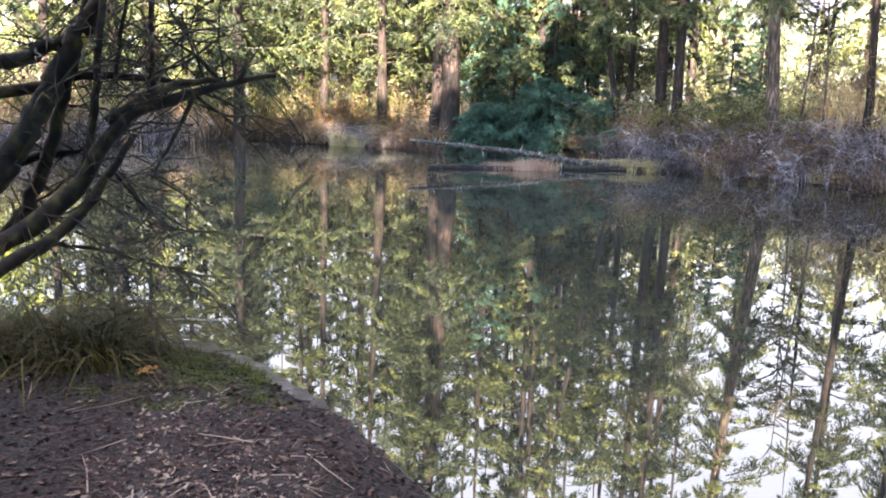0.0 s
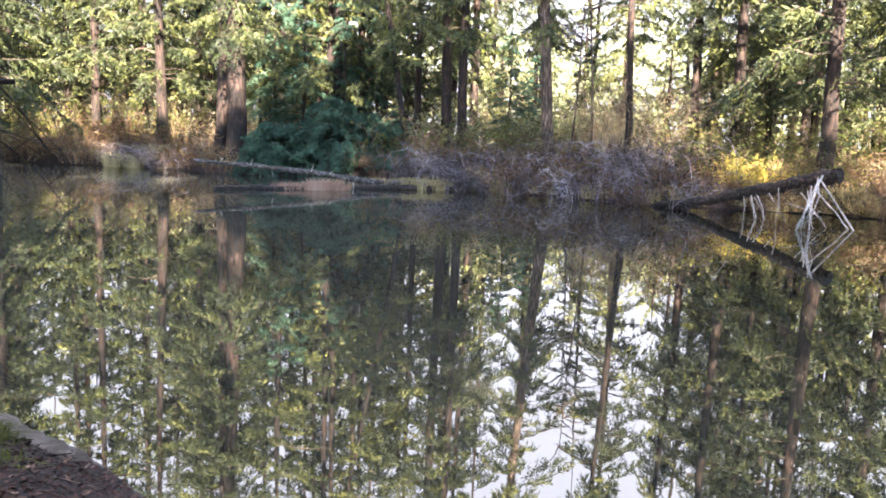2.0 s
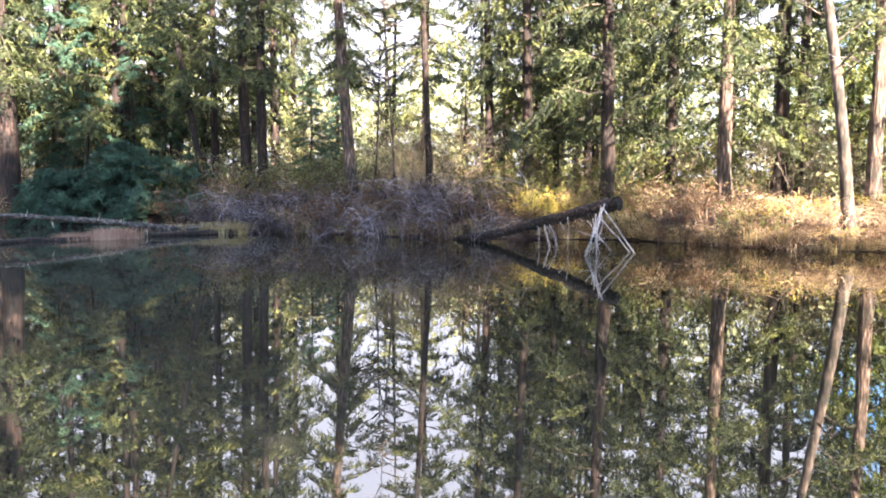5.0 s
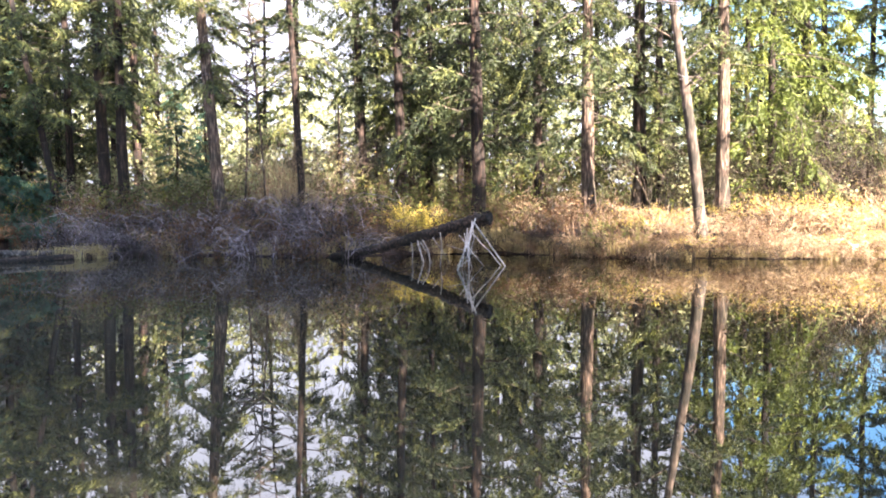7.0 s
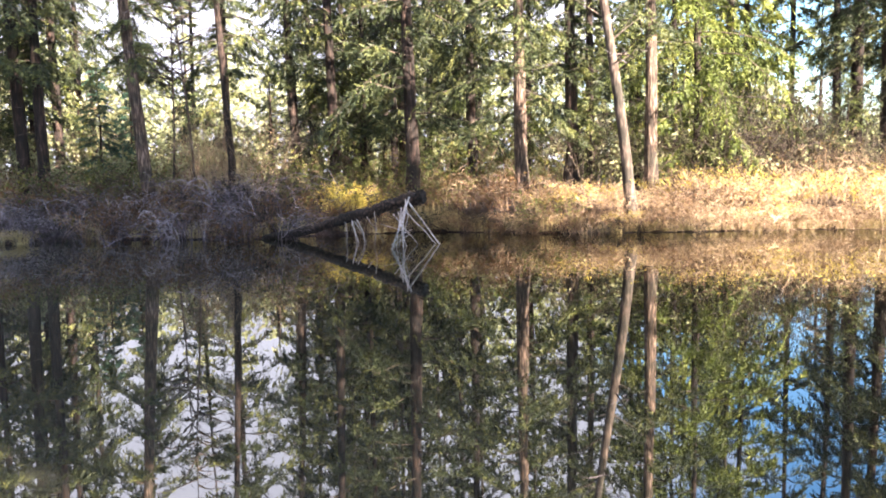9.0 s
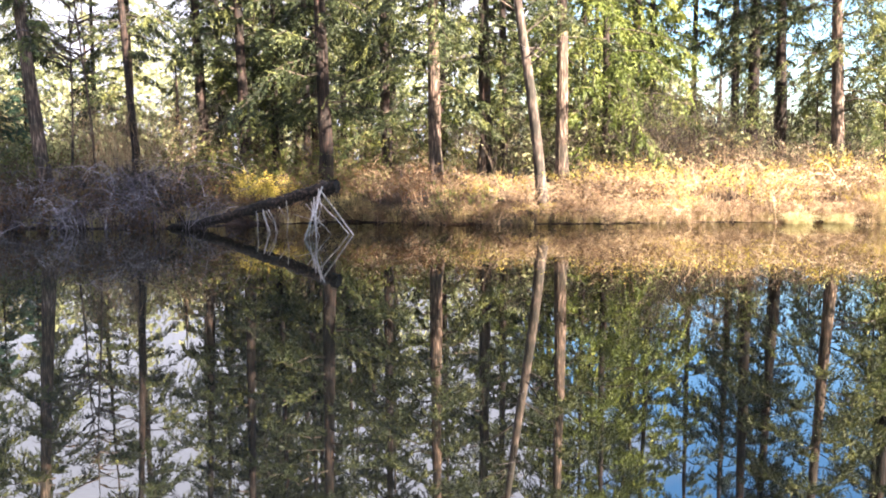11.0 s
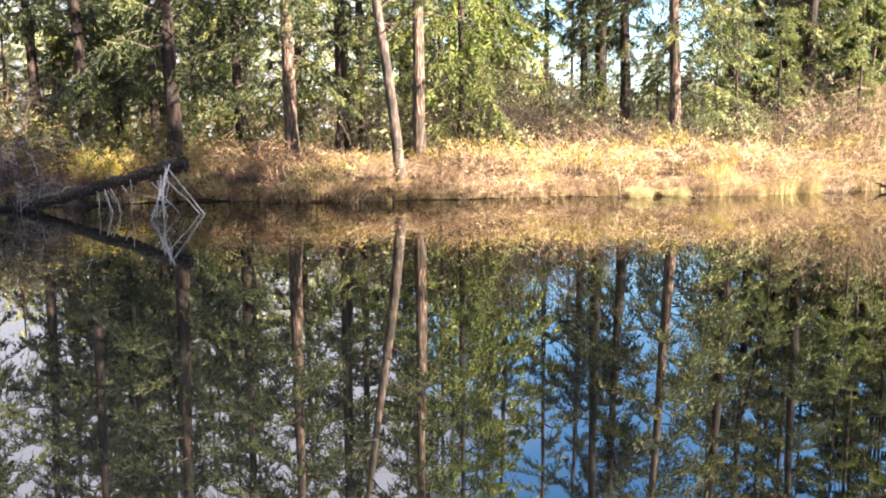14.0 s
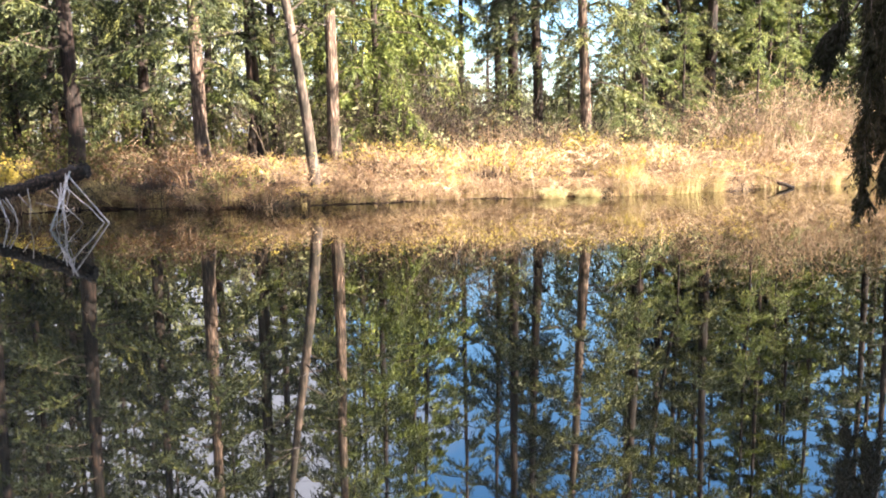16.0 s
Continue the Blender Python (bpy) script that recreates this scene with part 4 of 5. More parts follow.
for az, r in ((-18.5, 33.0), (-20.2, 34.5), (-21.8, 33.5), (-23.2, 35.0), (-24.6, 33.6), (-19.4, 37.5), (-22.6, 38.5)):
    bush("under", *cart(az, r), 1.2, 1.1, True)
for x, y, s in ((13.7, 21.6, 0.8), (14.5, 21.2, 0.75), (14.2, 22.2, 0.85)):
    bush("yellow", x, y, s, 1.05)


def deep_undergrowth():
    me = bpy.data.meshes.new("undergrowth")
    verts, faces, slots, base = [], [], [], 0
    for k, (mat, g) in enumerate(DEEP.items()):
        v, f = np.concatenate(g.v), np.concatenate(g.f) + base
        verts.extend(v.tolist())
        faces.extend(f.tolist())
        slots.extend([k] * len(f))
        base += len(v)
        me.materials.append(mat)
    me.from_pydata(verts, [], faces)
    me.polygons.foreach_set("material_index", slots)
    me.update()
    tagged(new("undergrowth", me), "leafy and twiggy undergrowth deep among the trunks", "undergrowth", kind="stuff")


deep_undergrowth()


# ---- evergreen shrub hanging over the logs ----
def evergreen_shrub(x, y, width, height, seed, label):
    rng = np.random.default_rng(seed)
    z = float(land(x, y))
    ob = thing("evergreen_shrub", pose(x, y, z), label, "bush")
    stems, leaves = Geo(), Geo()
    for i in range(95):
        u = rng.uniform(0, 1)
        a = rng.uniform(0, 6.28)
        h = height * (0.05 + 0.8 * u)
        reach = width * (1.05 - 0.75 * u) * rng.uniform(0.6, 1.1)
        line = bend((rng.normal(0, 0.25), rng.normal(0, 0.25), h * 0.8), a, reach, rng.uniform(0.1, 0.5), rng.uniform(0.3, 0.75))
        spray(stems, leaves, line, rng, 22, 13, 0.15, 0.014, 0.35, 0.14)
    tagged(child("branchwork", stems.mesh("stems", LIMB), ob), kind="stuff")
    tagged(child("foliage", leaves.mesh("leaves", NEEDLES_BLUE), ob), kind="stuff")
    return ob


evergreen_shrub(-0.3, 32.6, 2.1, 2.6, 81, "dark blue-green evergreen shrub hanging over the water")
evergreen_shrub(2.0, 32.3, 2.8, 3.9, 82, "dark blue-green evergreen shrub hanging over the water")
evergreen_shrub(3.9, 31.9, 2.3, 2.8, 83, "dark blue-green evergreen shrub hanging over the water")


# ---- grass ----
def tussock_mesh(seed, radius, height, blades, mat, lean=0.5, width=0.006, seg=4):
    rng = np.random.default_rng(seed)
    a, rr = rng.uniform(0, 6.28, blades), radius * np.sqrt(rng.uniform(0, 1, blades))
    p = np.stack([rr * np.cos(a), rr * np.sin(a), np.full(blades, -0.05)], 1)
    b = a + rng.normal(0, 0.6, blades)
    out = np.stack([np.cos(b), np.sin(b), 0 * b], 1) * (lean * height * rng.uniform(0.1, 1.2, blades))[:, None]
    h = height * rng.uniform(0.5, 1.15, blades)
    side = np.stack([-np.sin(b), np.cos(b), 0 * b], 1)
    s = np.linspace(0, 1, seg)
    c = p[:, None] + out[:, None] * (s ** 1.7)[:, None] + np.array([0, 0, 1.0]) * (h[:, None] * (1.5 * s - 0.5 * s ** 2 - lean * 0.45 * s ** 3))[..., None]
    w = width * (1 - 0.85 * s)
    v = np.stack([c - side[:, None] * w[:, None], c + side[:, None] * w[:, None]], 2)
    n = seg * 2
    base = np.arange(blades)[:, None, None] * n
    k = np.arange(seg - 1)[None, :, None] * 2
    f = (base + k + np.array([0, 1, 3, 2])).reshape(-1, 4)
    g = Geo()
    g.add(v.reshape(-1, 3), f)
    return g.mesh("blades", mat)


GRASS = {
    "pale": [tussock_mesh(s, 0.4, 0.75, 230, DRY_GRASS, 0.45, 0.009, 3) for s in (1, 2)],
    "tuft": [tussock_mesh(s, 0.26, 0.8, 330, PALE_GRASS, 0.95, 0.008, 4) for s in (13, 14)],
    "rush": [tussock_mesh(s, 0.45, 0.4, 260, PINK_GRASS, 0.4, 0.008, 3) for s in (3, 4)],
    "reed": [tussock_mesh(s, 0.42, 0.95, 300, DRY_GRASS, 0.28, 0.0055, 3) for s in (5, 6, 12)],
    "green": [tussock_mesh(s, 0.16, 0.5, 58, GREEN_GRASS, 1.7, 0.0085, 6) for s in (7, 8, 9)],
    "moss": [tussock_mesh(s, 0.14, 0.085, 120, MOSS, 1.3, 0.005, 3) for s in (10, 11)],
}
GRASS_LABEL = {"tuft": "bright pale yellow grass tuft bowing into the water", "moss": "low mossy tuft with short grass on the mud", "pale": "pale dry grass tussock at the water's edge", "rush": "low clump of pinkish dead rush beside a log", "reed": "upright straw-yellow reeds at the water's edge", "green": "drooping wet green and brown grass tussock"}


def tussock(kind, x, y, s=1.0, z=None, tall=1.0):
    me = GRASS[kind][BRUSH.randrange(len(GRASS[kind]))]
    ob = new("grass_tussock", me)
    z = float(land(x, y)) if z is None else z
    ob.matrix_world = pose(x, y, max(z, -0.05), 0, 0, BRUSH.uniform(0, 360)) @ Matrix.Diagonal((s, s, s * tall, 1))
    return tagged(ob, GRASS_LABEL[kind], "grass", "grass tussocks", "stuff")


for i in range(8):       # pale clump in the far corner
    x, y = cart(8.6 + i * 0.5, 36.2 + BRUSH.uniform(-0.5, 1.2))
    tussock("tuft", x, y, BRUSH.uniform(0.8, 1.7), tall=BRUSH.uniform(0.7, 1.2))
for i in range(7):        # rush between the logs
    tussock("rush", 0.0 + 0.27 * i, 24.95 + 0.03 * i + BRUSH.uniform(-0.15, 0.25), BRUSH.uniform(0.7, 1.2), -0.03, BRUSH.uniform(0.75, 1.2))
for i in range(9):
    tussock("pale", 3.1 + 0.3 * i, 26.3 + BRUSH.uniform(-0.2, 0.25), BRUSH.uniform(0.55, 0.9), 0.0)
for i in range(16):       # along the shaded and the sunlit bank
    az = -15 - 2.1 * i + BRUSH.uniform(-0.6, 0.6)
    x, y = cart(az, shore_r(az) + 0.1)
    tussock("pale", x, y, BRUSH.uniform(0.5, 0.9))
for az, s in ((-37.5, 1.0), (-38.3, 1.2), (-39.0, 1.1), (-39.8, 0.8), (-35.6, 0.7)):
    x, y = cart(az, shore_r(az) + 0.25)
    tussock("pale", x, y, s)
for az, size in ((-69.7, 0.75), (-70.2, 0.95), (-70.7, 0.6), (-72.1, 0.7), (-72.7, 0.8), (-73.1, 0.5)):
    x, y = cart(az, shore_r(az) - 0.5)
    tussock("tuft", x, y, size * 0.9, tall=BRUSH.uniform(0.8, 1.1))
for i in range(30):
    az = -75.0 - 6.0 * BRUSH.uniform(0, 1) if i < 21 else -81 - 13 * BRUSH.uniform(0, 1)
    x, y = cart(az, shore_r(az) + BRUSH.uniform(-0.3, 0.35))
    tussock("reed", x, y, BRUSH.uniform(0.75, 1.1), tall=BRUSH.uniform(0.7, 1.05))
for i in range(26):
    az = -52 - 0.85 * i + BRUSH.uniform(-0.3, 0.3)
    x, y = cart(az, shore_r(az) + 0.05)
    tussock("pale", x, y, BRUSH.uniform(0.35, 0.6))


# ---- logs ----
def log_mesh(pts, r0, r1, mat, seed, n=12, rings=28, rough=0.09):
    rng = np.random.default_rng(seed)
    pts = np.asarray(pts, float)
    s = np.linspace(0, len(pts) - 1, rings)
    line = np.stack([np.interp(s, np.arange(len(pts)), pts[:, k]) for k in range(3)], 1)
    line += np.cumsum(rng.normal(0, 0.008, line.shape), 0)
    r = np.linspace(r0, r1, rings) * (1 + 0.08 * rng.normal(size=rings))
    g = Geo()
    tube(g, line, r, n, True, rough, rng)
    return g.mesh("stem", mat, True)


def stick(parent, name, pts, r0, r1, mat, label="", n=6):
    g = Geo()
    pts = np.asarray(pts, float)
    s = np.linspace(0, len(pts) - 1, 9)
    line = np.stack([np.interp(s, np.arange(len(pts)), pts[:, k]) for k in range(3)], 1)
    line[1:-1] += np.random.default_rng(int(abs(pts.sum()) * 100)).normal(0, r0 * 0.35, (7, 3))
    tube(g, line, np.linspace(r0, r1, 9), n, True)
    return child(name, g.mesh(name, mat, True), parent, label)


# the long half-sunk log
log_a = thing("fallen_log", Matrix.Identity(4), "long weathered grey log lying half out of the water", "log")
child("stem", log_mesh([(-2.7, 25.1, 0.82), (-0.55, 25.45, 0.62), (1.14, 25.8, 0.43), (2.6, 26.1, 0.2), (5.2, 26.4, 0.06), (7.4, 27.1, 0.14)], 0.05, 0.15, GREY_LOG, 91, 12, 44, 0.22), log_a)
for i, (x, y, z, h) in enumerate(((-1.0, 25.36, 0.68, 0.2), (0.9, 25.72, 0.52, 0.24), (-0.35, 25.45, 0.55, -0.22), (2.28, 25.98, 0.2, -0.42), (-1.9, 25.2, 0.76, 0.16), (3.0, 26.1, 0.18, -0.4), (1.5, 25.85, 0.44, 0.1), (-2.2, 25.2, 0.76, -0.12))):
    stick(log_a, "branch_stub", [(x, y, z), (x + 0.05, y - 0.06, z + h)], 0.022, 0.012, BLEACHED, "bleached branch stub")
log_b = thing("fallen_log", Matrix.Identity(4), "short dark log floating low beside the rush", "log")
child("stem", log_mesh([(-1.95, 23.75, 0.05), (-0.9, 24.3, 0.06), (0.2, 24.85, 0.03), (1.2, 25.1, 0.0)], 0.07, 0.12, LOG_BARK, 92), log_b)
log_d = thing("fallen_log", Matrix.Identity(4), "dark sunken log by the overhanging brush", "log")
child("stem", log_mesh([(2.3, 25.6, 0.03), (4.5, 26.1, 0.06), (6.6, 26.4, 0.05)], 0.09, 0.13, LOG_BARK, 93), log_d)

# the log that leans out of the water, with its bleached broken branches
log_c = thing("leaning_log", Matrix.Identity(4), "dark mossy log rising from the water on broken branches", "log")
child("stem", log_mesh([(11.0, 21.6, -0.02), (11.5, 20.3, 0.24), (12.18, 18.61, 0.68), (12.6, 17.3, 1.03), (12.9, 16.35, 1.26)], 0.11, 0.165, LOG_BARK, 94, 18, 60, 0.26), log_c)
stick(log_c, "root_flare", [(10.95, 21.7, 0.0), (11.15, 21.2, 0.13), (11.6, 20.4, 0.18)], 0.07, 0.1, GREY_LOG, "paler split end of the log")
for pts, r0, r1 in (
    ([(12.55, 16.4, 1.24), (12.05, 16.05, 0.62), (11.5, 15.7, 0.1), (11.3, 15.55, -0.12)], 0.035, 0.026),
    ([(12.5, 16.45, 1.1), (12.1, 16.1, 0.55), (11.95, 15.9, -0.1)], 0.03, 0.022),
    ([(12.48, 16.38, 1.14), (12.8, 16.05, 0.5), (13.1, 15.75, -0.1)], 0.032, 0.024),
    ([(12.42, 16.5, 0.9), (12.8, 16.2, 0.42), (13.14, 15.95, -0.1)], 0.026, 0.02),
    ([(12.3, 16.8, 0.8), (12.75, 16.25, -0.08)], 0.018, 0.013),
    ([(12.3, 16.4, 0.75), (12.0, 16.2, 0.35), (11.55, 15.9, -0.1)], 0.022, 0.015),
    ([(11.45, 15.7, 0.1), (12.0, 16.0, 0.32), (12.45, 16.2, 0.4)], 0.014, 0.008),
    ([(11.9, 16.8, 0.55), (12.1, 16.2, 0.42), (12.35, 16.0, 0.25)], 0.012, 0.007),
    ([(12.03, 18.4, 0.6), (12.0, 18.2, 0.3), (12.08, 18.1, -0.1)], 0.024, 0.016),
    ([(11.95, 18.6, 0.55), (11.8, 18.3, 0.3), (11.7, 18.15, -0.1)], 0.016, 0.01),
    ([(12.25, 17.6, 0.85), (12.1, 17.3, 0.4), (11.9, 17.1, 0.0)], 0.014, 0.009),
    ([(12.45, 16.42, 1.16), (12.1, 16.05, 0.7), (11.75, 15.8, 0.02)], 0.022, 0.012),
    ([(12.42, 16.4, 1.05), (11.9, 16.0, 0.5), (11.62, 15.85, -0.08)], 0.018, 0.01),
    ([(12.4, 16.36, 1.2), (12.2, 16.0, 0.75), (11.85, 15.75, 0.25)], 0.015, 0.008),
    ([(12.36, 16.5, 0.98), (12.0, 16.15, 0.4), (11.8, 16.0, -0.08)], 0.02, 0.012),
    ([(12.3, 16.55, 0.85), (12.15, 16.15, 0.3), (12.1, 15.95, -0.08)], 0.016, 0.009),
    ([(11.6, 15.8, 0.06), (11.95, 16.0, 0.16), (12.3, 16.1, 0.3)], 0.012, 0.006),
    ([(12.1, 18.25, 0.62), (12.15, 18.0, 0.25), (12.12, 17.9, -0.1)], 0.018, 0.012),
    ([(12.05, 18.3, 0.58), (12.2, 18.1, 0.2), (12.28, 18.0, -0.1)], 0.013, 0.008),
    ([(12.0, 18.35, 0.5), (11.95, 18.1, 0.2), (11.9, 17.95, -0.1)], 0.012, 0.007),
    ([(12.2, 17.9, 0.7), (12.3, 17.6, 0.35), (12.45, 17.4, -0.05)], 0.012, 0.007),
):
    stick(log_c, "broken_branch", pts, 0.8 * r0, 0.75 * r1, BLEACHED, "bleached grey broken branch")
rng = np.random.default_rng(95)
for i in range(9):
    u = 0.2 + 0.08 * i
    x, y, z = 11.0 + 1.9 * u, 21.6 - 5.25 * u, 1.28 * u - 0.12
    stick(log_c, "bark_strip", [(x, y - 0.1, z), (x - 0.05 + rng.normal(0, 0.08), y - 0.16, z - rng.uniform(0.12, 0.3))], 0.014, 0.006, LOG_BARK)

for i in range(16):      # splintered upper end
    a, q = 0.393 * i, rng.uniform(0.05, 0.17)
    p = np.array([12.86, 16.46, 1.235]) + 0.13 * np.array([math.cos(a) * 0.94, math.cos(a) * 0.34, math.sin(a)])
    stick(log_c, "splinter", [p, p + np.array([0.34, -0.93, 0.23]) * q + rng.normal(0, 0.015, 3), p + np.array([0.34, -0.93, 0.23]) * 1.6 * q], 0.03, 0.008, LOG_BARK)

# roots laid bare where the bank is undercut
ROOTS = random.Random(31)
for az in (-43.6, -44.8, -46.2, -47.4, -48.3, -49.6, -50.4, -51.6, -52.3, -53.4, -54.2, -55.6, -57.1, -59.0):
    x, y = cart(az, shore_r(az) + 0.12)
    out = Vector((CX - x, CY - y, 0)).normalized()
    side = Vector((-out.y, out.x, 0))
    base = Vector((x, y, 0))
    roots = thing("root_tangle", pose(x, y, 0.0), "dark bare roots hanging over the undercut bank", "roots", "roots along the bank")
    for k in range(7):
        a = side * ROOTS.uniform(-0.45, 0.45) - out * 0.15 + Vector((0, 0, ROOTS.uniform(0.22, 0.42)))
        b = a + out * ROOTS.uniform(0.1, 0.35) + side * ROOTS.uniform(-0.15, 0.15) + Vector((0, 0, ROOTS.uniform(-0.1, 0.04)))
        c = Vector((b.x, b.y, -0.12)) + out * ROOTS.uniform(-0.1, 0.12) + side * ROOTS.uniform(-0.2, 0.2)
        stick(roots, "root", [tuple(a), tuple(b), tuple(c)], ROOTS.uniform(0.018, 0.04), 0.01, WET_BARK)

# drifted branches by the right-hand reeds
drift = thing("drift_branch", Matrix.Identity(4), "dark branch slanting into the water by the reeds", "branch")
stick(drift, "stem", [(30.5, 3.95, 0.24), (30.55, 3.5, 0.12), (30.62, 3.0, -0.02)], 0.05, 0.06, LOG_BARK)
stick(drift, "side_branch", [(30.52, 3.8, 0.2), (30.6, 3.9, 0.32), (30.7, 4.05, 0.38)], 0.025, 0.012, LOG_BARK)
drift = thing("drift_branch", Matrix.Identity(4), "thicker dark branch slanting into the water by the reeds", "branch")
stick(drift, "stem", [(30.58, 3.27, 0.44), (30.63, 2.8, 0.25), (30.7, 2.2, 0.0)], 0.045, 0.085, LOG_BARK)
stick(drift, "side_branch", [(30.6, 3.1, 0.37), (30.7, 3.0, 0.5), (30.8, 2.95, 0.58)], 0.02, 0.01, LOG_BARK)


# ---- the leaning shrub on the near bank ----
shrub = thing("waterside_shrub", pose(-3.0, 4.05, 0.2), "dark mossy many-stemmed shrub leaning over the near bank", "shrub")
SHRUB_AT = np.array([-3.0, 4.05, 0.2])


def limb(name, pts, r0, r1):
    g = Geo()
    pts = np.asarray(pts, float) - SHRUB_AT
    k = 4 * len(pts)
    s = np.linspace(0, len(pts) - 1, k)
    line = np.stack([np.interp(s, np.arange(len(pts)), pts[:, q]) for q in range(3)], 1)
    soft = line.copy()
    soft[1:-1] = (line[:-2] + 2 * line[1:-1] + line[2:]) / 4
    soft[1:-1] = (soft[:-2] + 2 * soft[1:-1] + soft[2:]) / 4
    rng = np.random.default_rng(int(abs(pts.sum()) * 1000) + k)
    soft[1:-1] += rng.normal(0, r1 * 0.3, soft[1:-1].shape)
    tube(g, soft, np.linspace(r0, r1, k) * (1 + 0.07 * rng.normal(size=k)), 8, True, 0.07, rng)
    child(name, g.mesh(name, WET_BARK, True), shrub)
    return soft


lines = [
    limb("limb", [(-3.75, 3.75, 0.05), (-3.3, 3.9, 0.5), (-2.9, 4.08, 0.86), (-2.65, 4.24, 1.02), (-2.41, 4.38, 1.28), (-2.32, 4.43, 1.50), (-2.15, 4.51, 1.70), (-1.85, 4.64, 1.81), (-1.67, 4.71, 1.88), (-1.38, 4.80, 1.94)], 0.08, 0.015),
    limb("limb", [(-3.6, 3.6, 0.05), (-2.95, 3.93, 0.66), (-2.60, 4.15, 0.89), (-2.42, 4.26, 1.05), (-2.25, 4.35, 1.32), (-2.12, 4.42, 1.56)], 0.056, 0.017),
    limb("limb", [(-2.29, 4.44, 1.63), (-2.06, 4.55, 1.81), (-1.88, 4.63, 1.88), (-1.69, 4.70, 1.90)], 0.033, 0.015),
    limb("limb", [(-3.9, 3.9, 0.05), (-3.2, 4.15, 0.9), (-2.91, 4.31, 1.27), (-2.78, 4.39, 1.50), (-2.68, 4.45, 1.73), (-2.57, 4.52, 1.97), (-2.47, 4.57, 2.17), (-2.35, 4.64, 2.47), (-2.2, 4.7, 3.1)], 0.088, 0.045),
    limb("limb", [(-3.7, 4.1, 0.1), (-3.0, 4.4, 0.85), (-2.84, 4.47, 1.05), (-2.75, 4.53, 1.32), (-2.64, 4.59, 1.70), (-2.55, 4.64, 2.04), (-2.44, 4.7, 2.7)], 0.056, 0.024),
    limb("limb", [(-3.3, 4.3, 1.7), (-3.12, 4.41, 1.76), (-2.82, 4.60, 1.80), (-2.55, 4.64, 1.90), (-2.20, 4.71, 1.90), (-1.92, 4.72, 1.88)], 0.051, 0.014),
    limb("limb", [(-3.3, 4.2, 1.8), (-3.05, 4.33, 1.89), (-2.76, 4.52, 2.01), (-2.55, 4.53, 2.10)], 0.058, 0.036),
    limb("limb", [(-2.45, 4.45, 1.3), (-2.38, 4.51, 1.78), (-2.35, 4.52, 2.13), (-2.3, 4.54, 2.8)], 0.030, 0.017),
    limb("limb", [(-2.09, 4.62, 1.79), (-2.10, 4.64, 2.15), (-2.08, 4.65, 2.7)], 0.021, 0.012),
    limb("limb", [(-3.3, 4.3, 1.25), (-3.14, 4.39, 1.28), (-2.84, 4.59, 1.39), (-2.54, 4.65, 1.44)], 0.047, 0.022),
    limb("limb", [(-4.0, 4.0, 0.1), (-3.6, 4.2, 0.9), (-3.35, 4.25, 1.8), (-3.2, 4.3, 2.7)], 0.07, 0.045),
    limb("branch", [(-1.71, 4.70, 1.90), (-1.82, 4.65, 2.03), (-1.99, 4.58, 2.14)], 0.015, 0.006),
    limb("branch", [(-1.84, 4.64, 1.80), (-1.98, 4.59, 1.49), (-2.08, 4.54, 1.31), (-1.99, 4.58, 1.25), (-1.88, 4.63, 1.18)], 0.014, 0.004),
    limb("branch", [(-1.84, 4.64, 1.80), (-1.67, 4.71, 1.67), (-1.56, 4.74, 1.56)], 0.012, 0.004),
    limb("branch", [(-2.23, 4.36, 1.36), (-2.12, 4.41, 1.19), (-1.98, 4.48, 1.02), (-1.82, 4.54, 0.97)], 0.012, 0.004),
    limb("branch", [(-1.60, 4.73, 1.89), (-1.56, 4.74, 1.96), (-1.55, 4.75, 2.02)], 0.015, 0.009),
    limb("branch", [(-2.20, 4.71, 1.89), (-1.95, 4.81, 2.00), (-1.73, 4.89, 2.19)], 0.010, 0.005),
    limb("branch", [(-2.55, 4.18, 0.93), (-2.30, 4.33, 0.89), (-2.05, 4.45, 0.78), (-1.87, 4.52, 0.75)], 0.011, 0.004),
    limb("branch", [(-2.33, 4.64, 1.85), (-2.29, 4.66, 2.15), (-2.18, 4.70, 2.7)], 0.015, 0.010),
    limb("branch", [(-1.80, 4.70, 1.9), (-1.91, 4.72, 2.17), (-2.00, 4.69, 2.29), (-2.02, 4.68, 2.6)], 0.009, 0.006),
    limb("branch", [(-1.67, 4.71, 1.88), (-1.71, 4.69, 2.17), (-1.67, 4.70, 2.6)], 0.008, 0.005),
    limb("branch", [(-2.78, 4.5, 1.25), (-2.69, 4.56, 1.19), (-2.91, 4.43, 1.05)], 0.012, 0.006),
]
rng = np.random.default_rng(61)
twigs = Geo()
for i in range(250):
    line = lines[rng.integers(0, len(lines))]
    p = line[rng.integers(len(line) // 3, len(line))]
    if p[0] > 1.35 and rng.uniform() < 0.8:
        continue
    t = bend(p, rng.uniform(0, 6.28), rng.uniform(0.25, 0.75), rng.uniform(-0.9, 0.9), rng.uniform(-0.3, 0.6), 6)
    t += np.cumsum(rng.normal(0, 0.014, t.shape), 0)
    tube(twigs, t, np.linspace(0.0066, 0.0024, 6) * rng.uniform(0.6, 1.2), 4)
    for j in range(2):
        q = t[rng.integers(2, 6)]
        tube(twigs, bend(q, rng.uniform(0, 6.28), rng.uniform(0.1, 0.3), rng.uniform(-0.9, 0.6), 0.2, 4), np.linspace(0.0036, 0.0016, 4), 3)
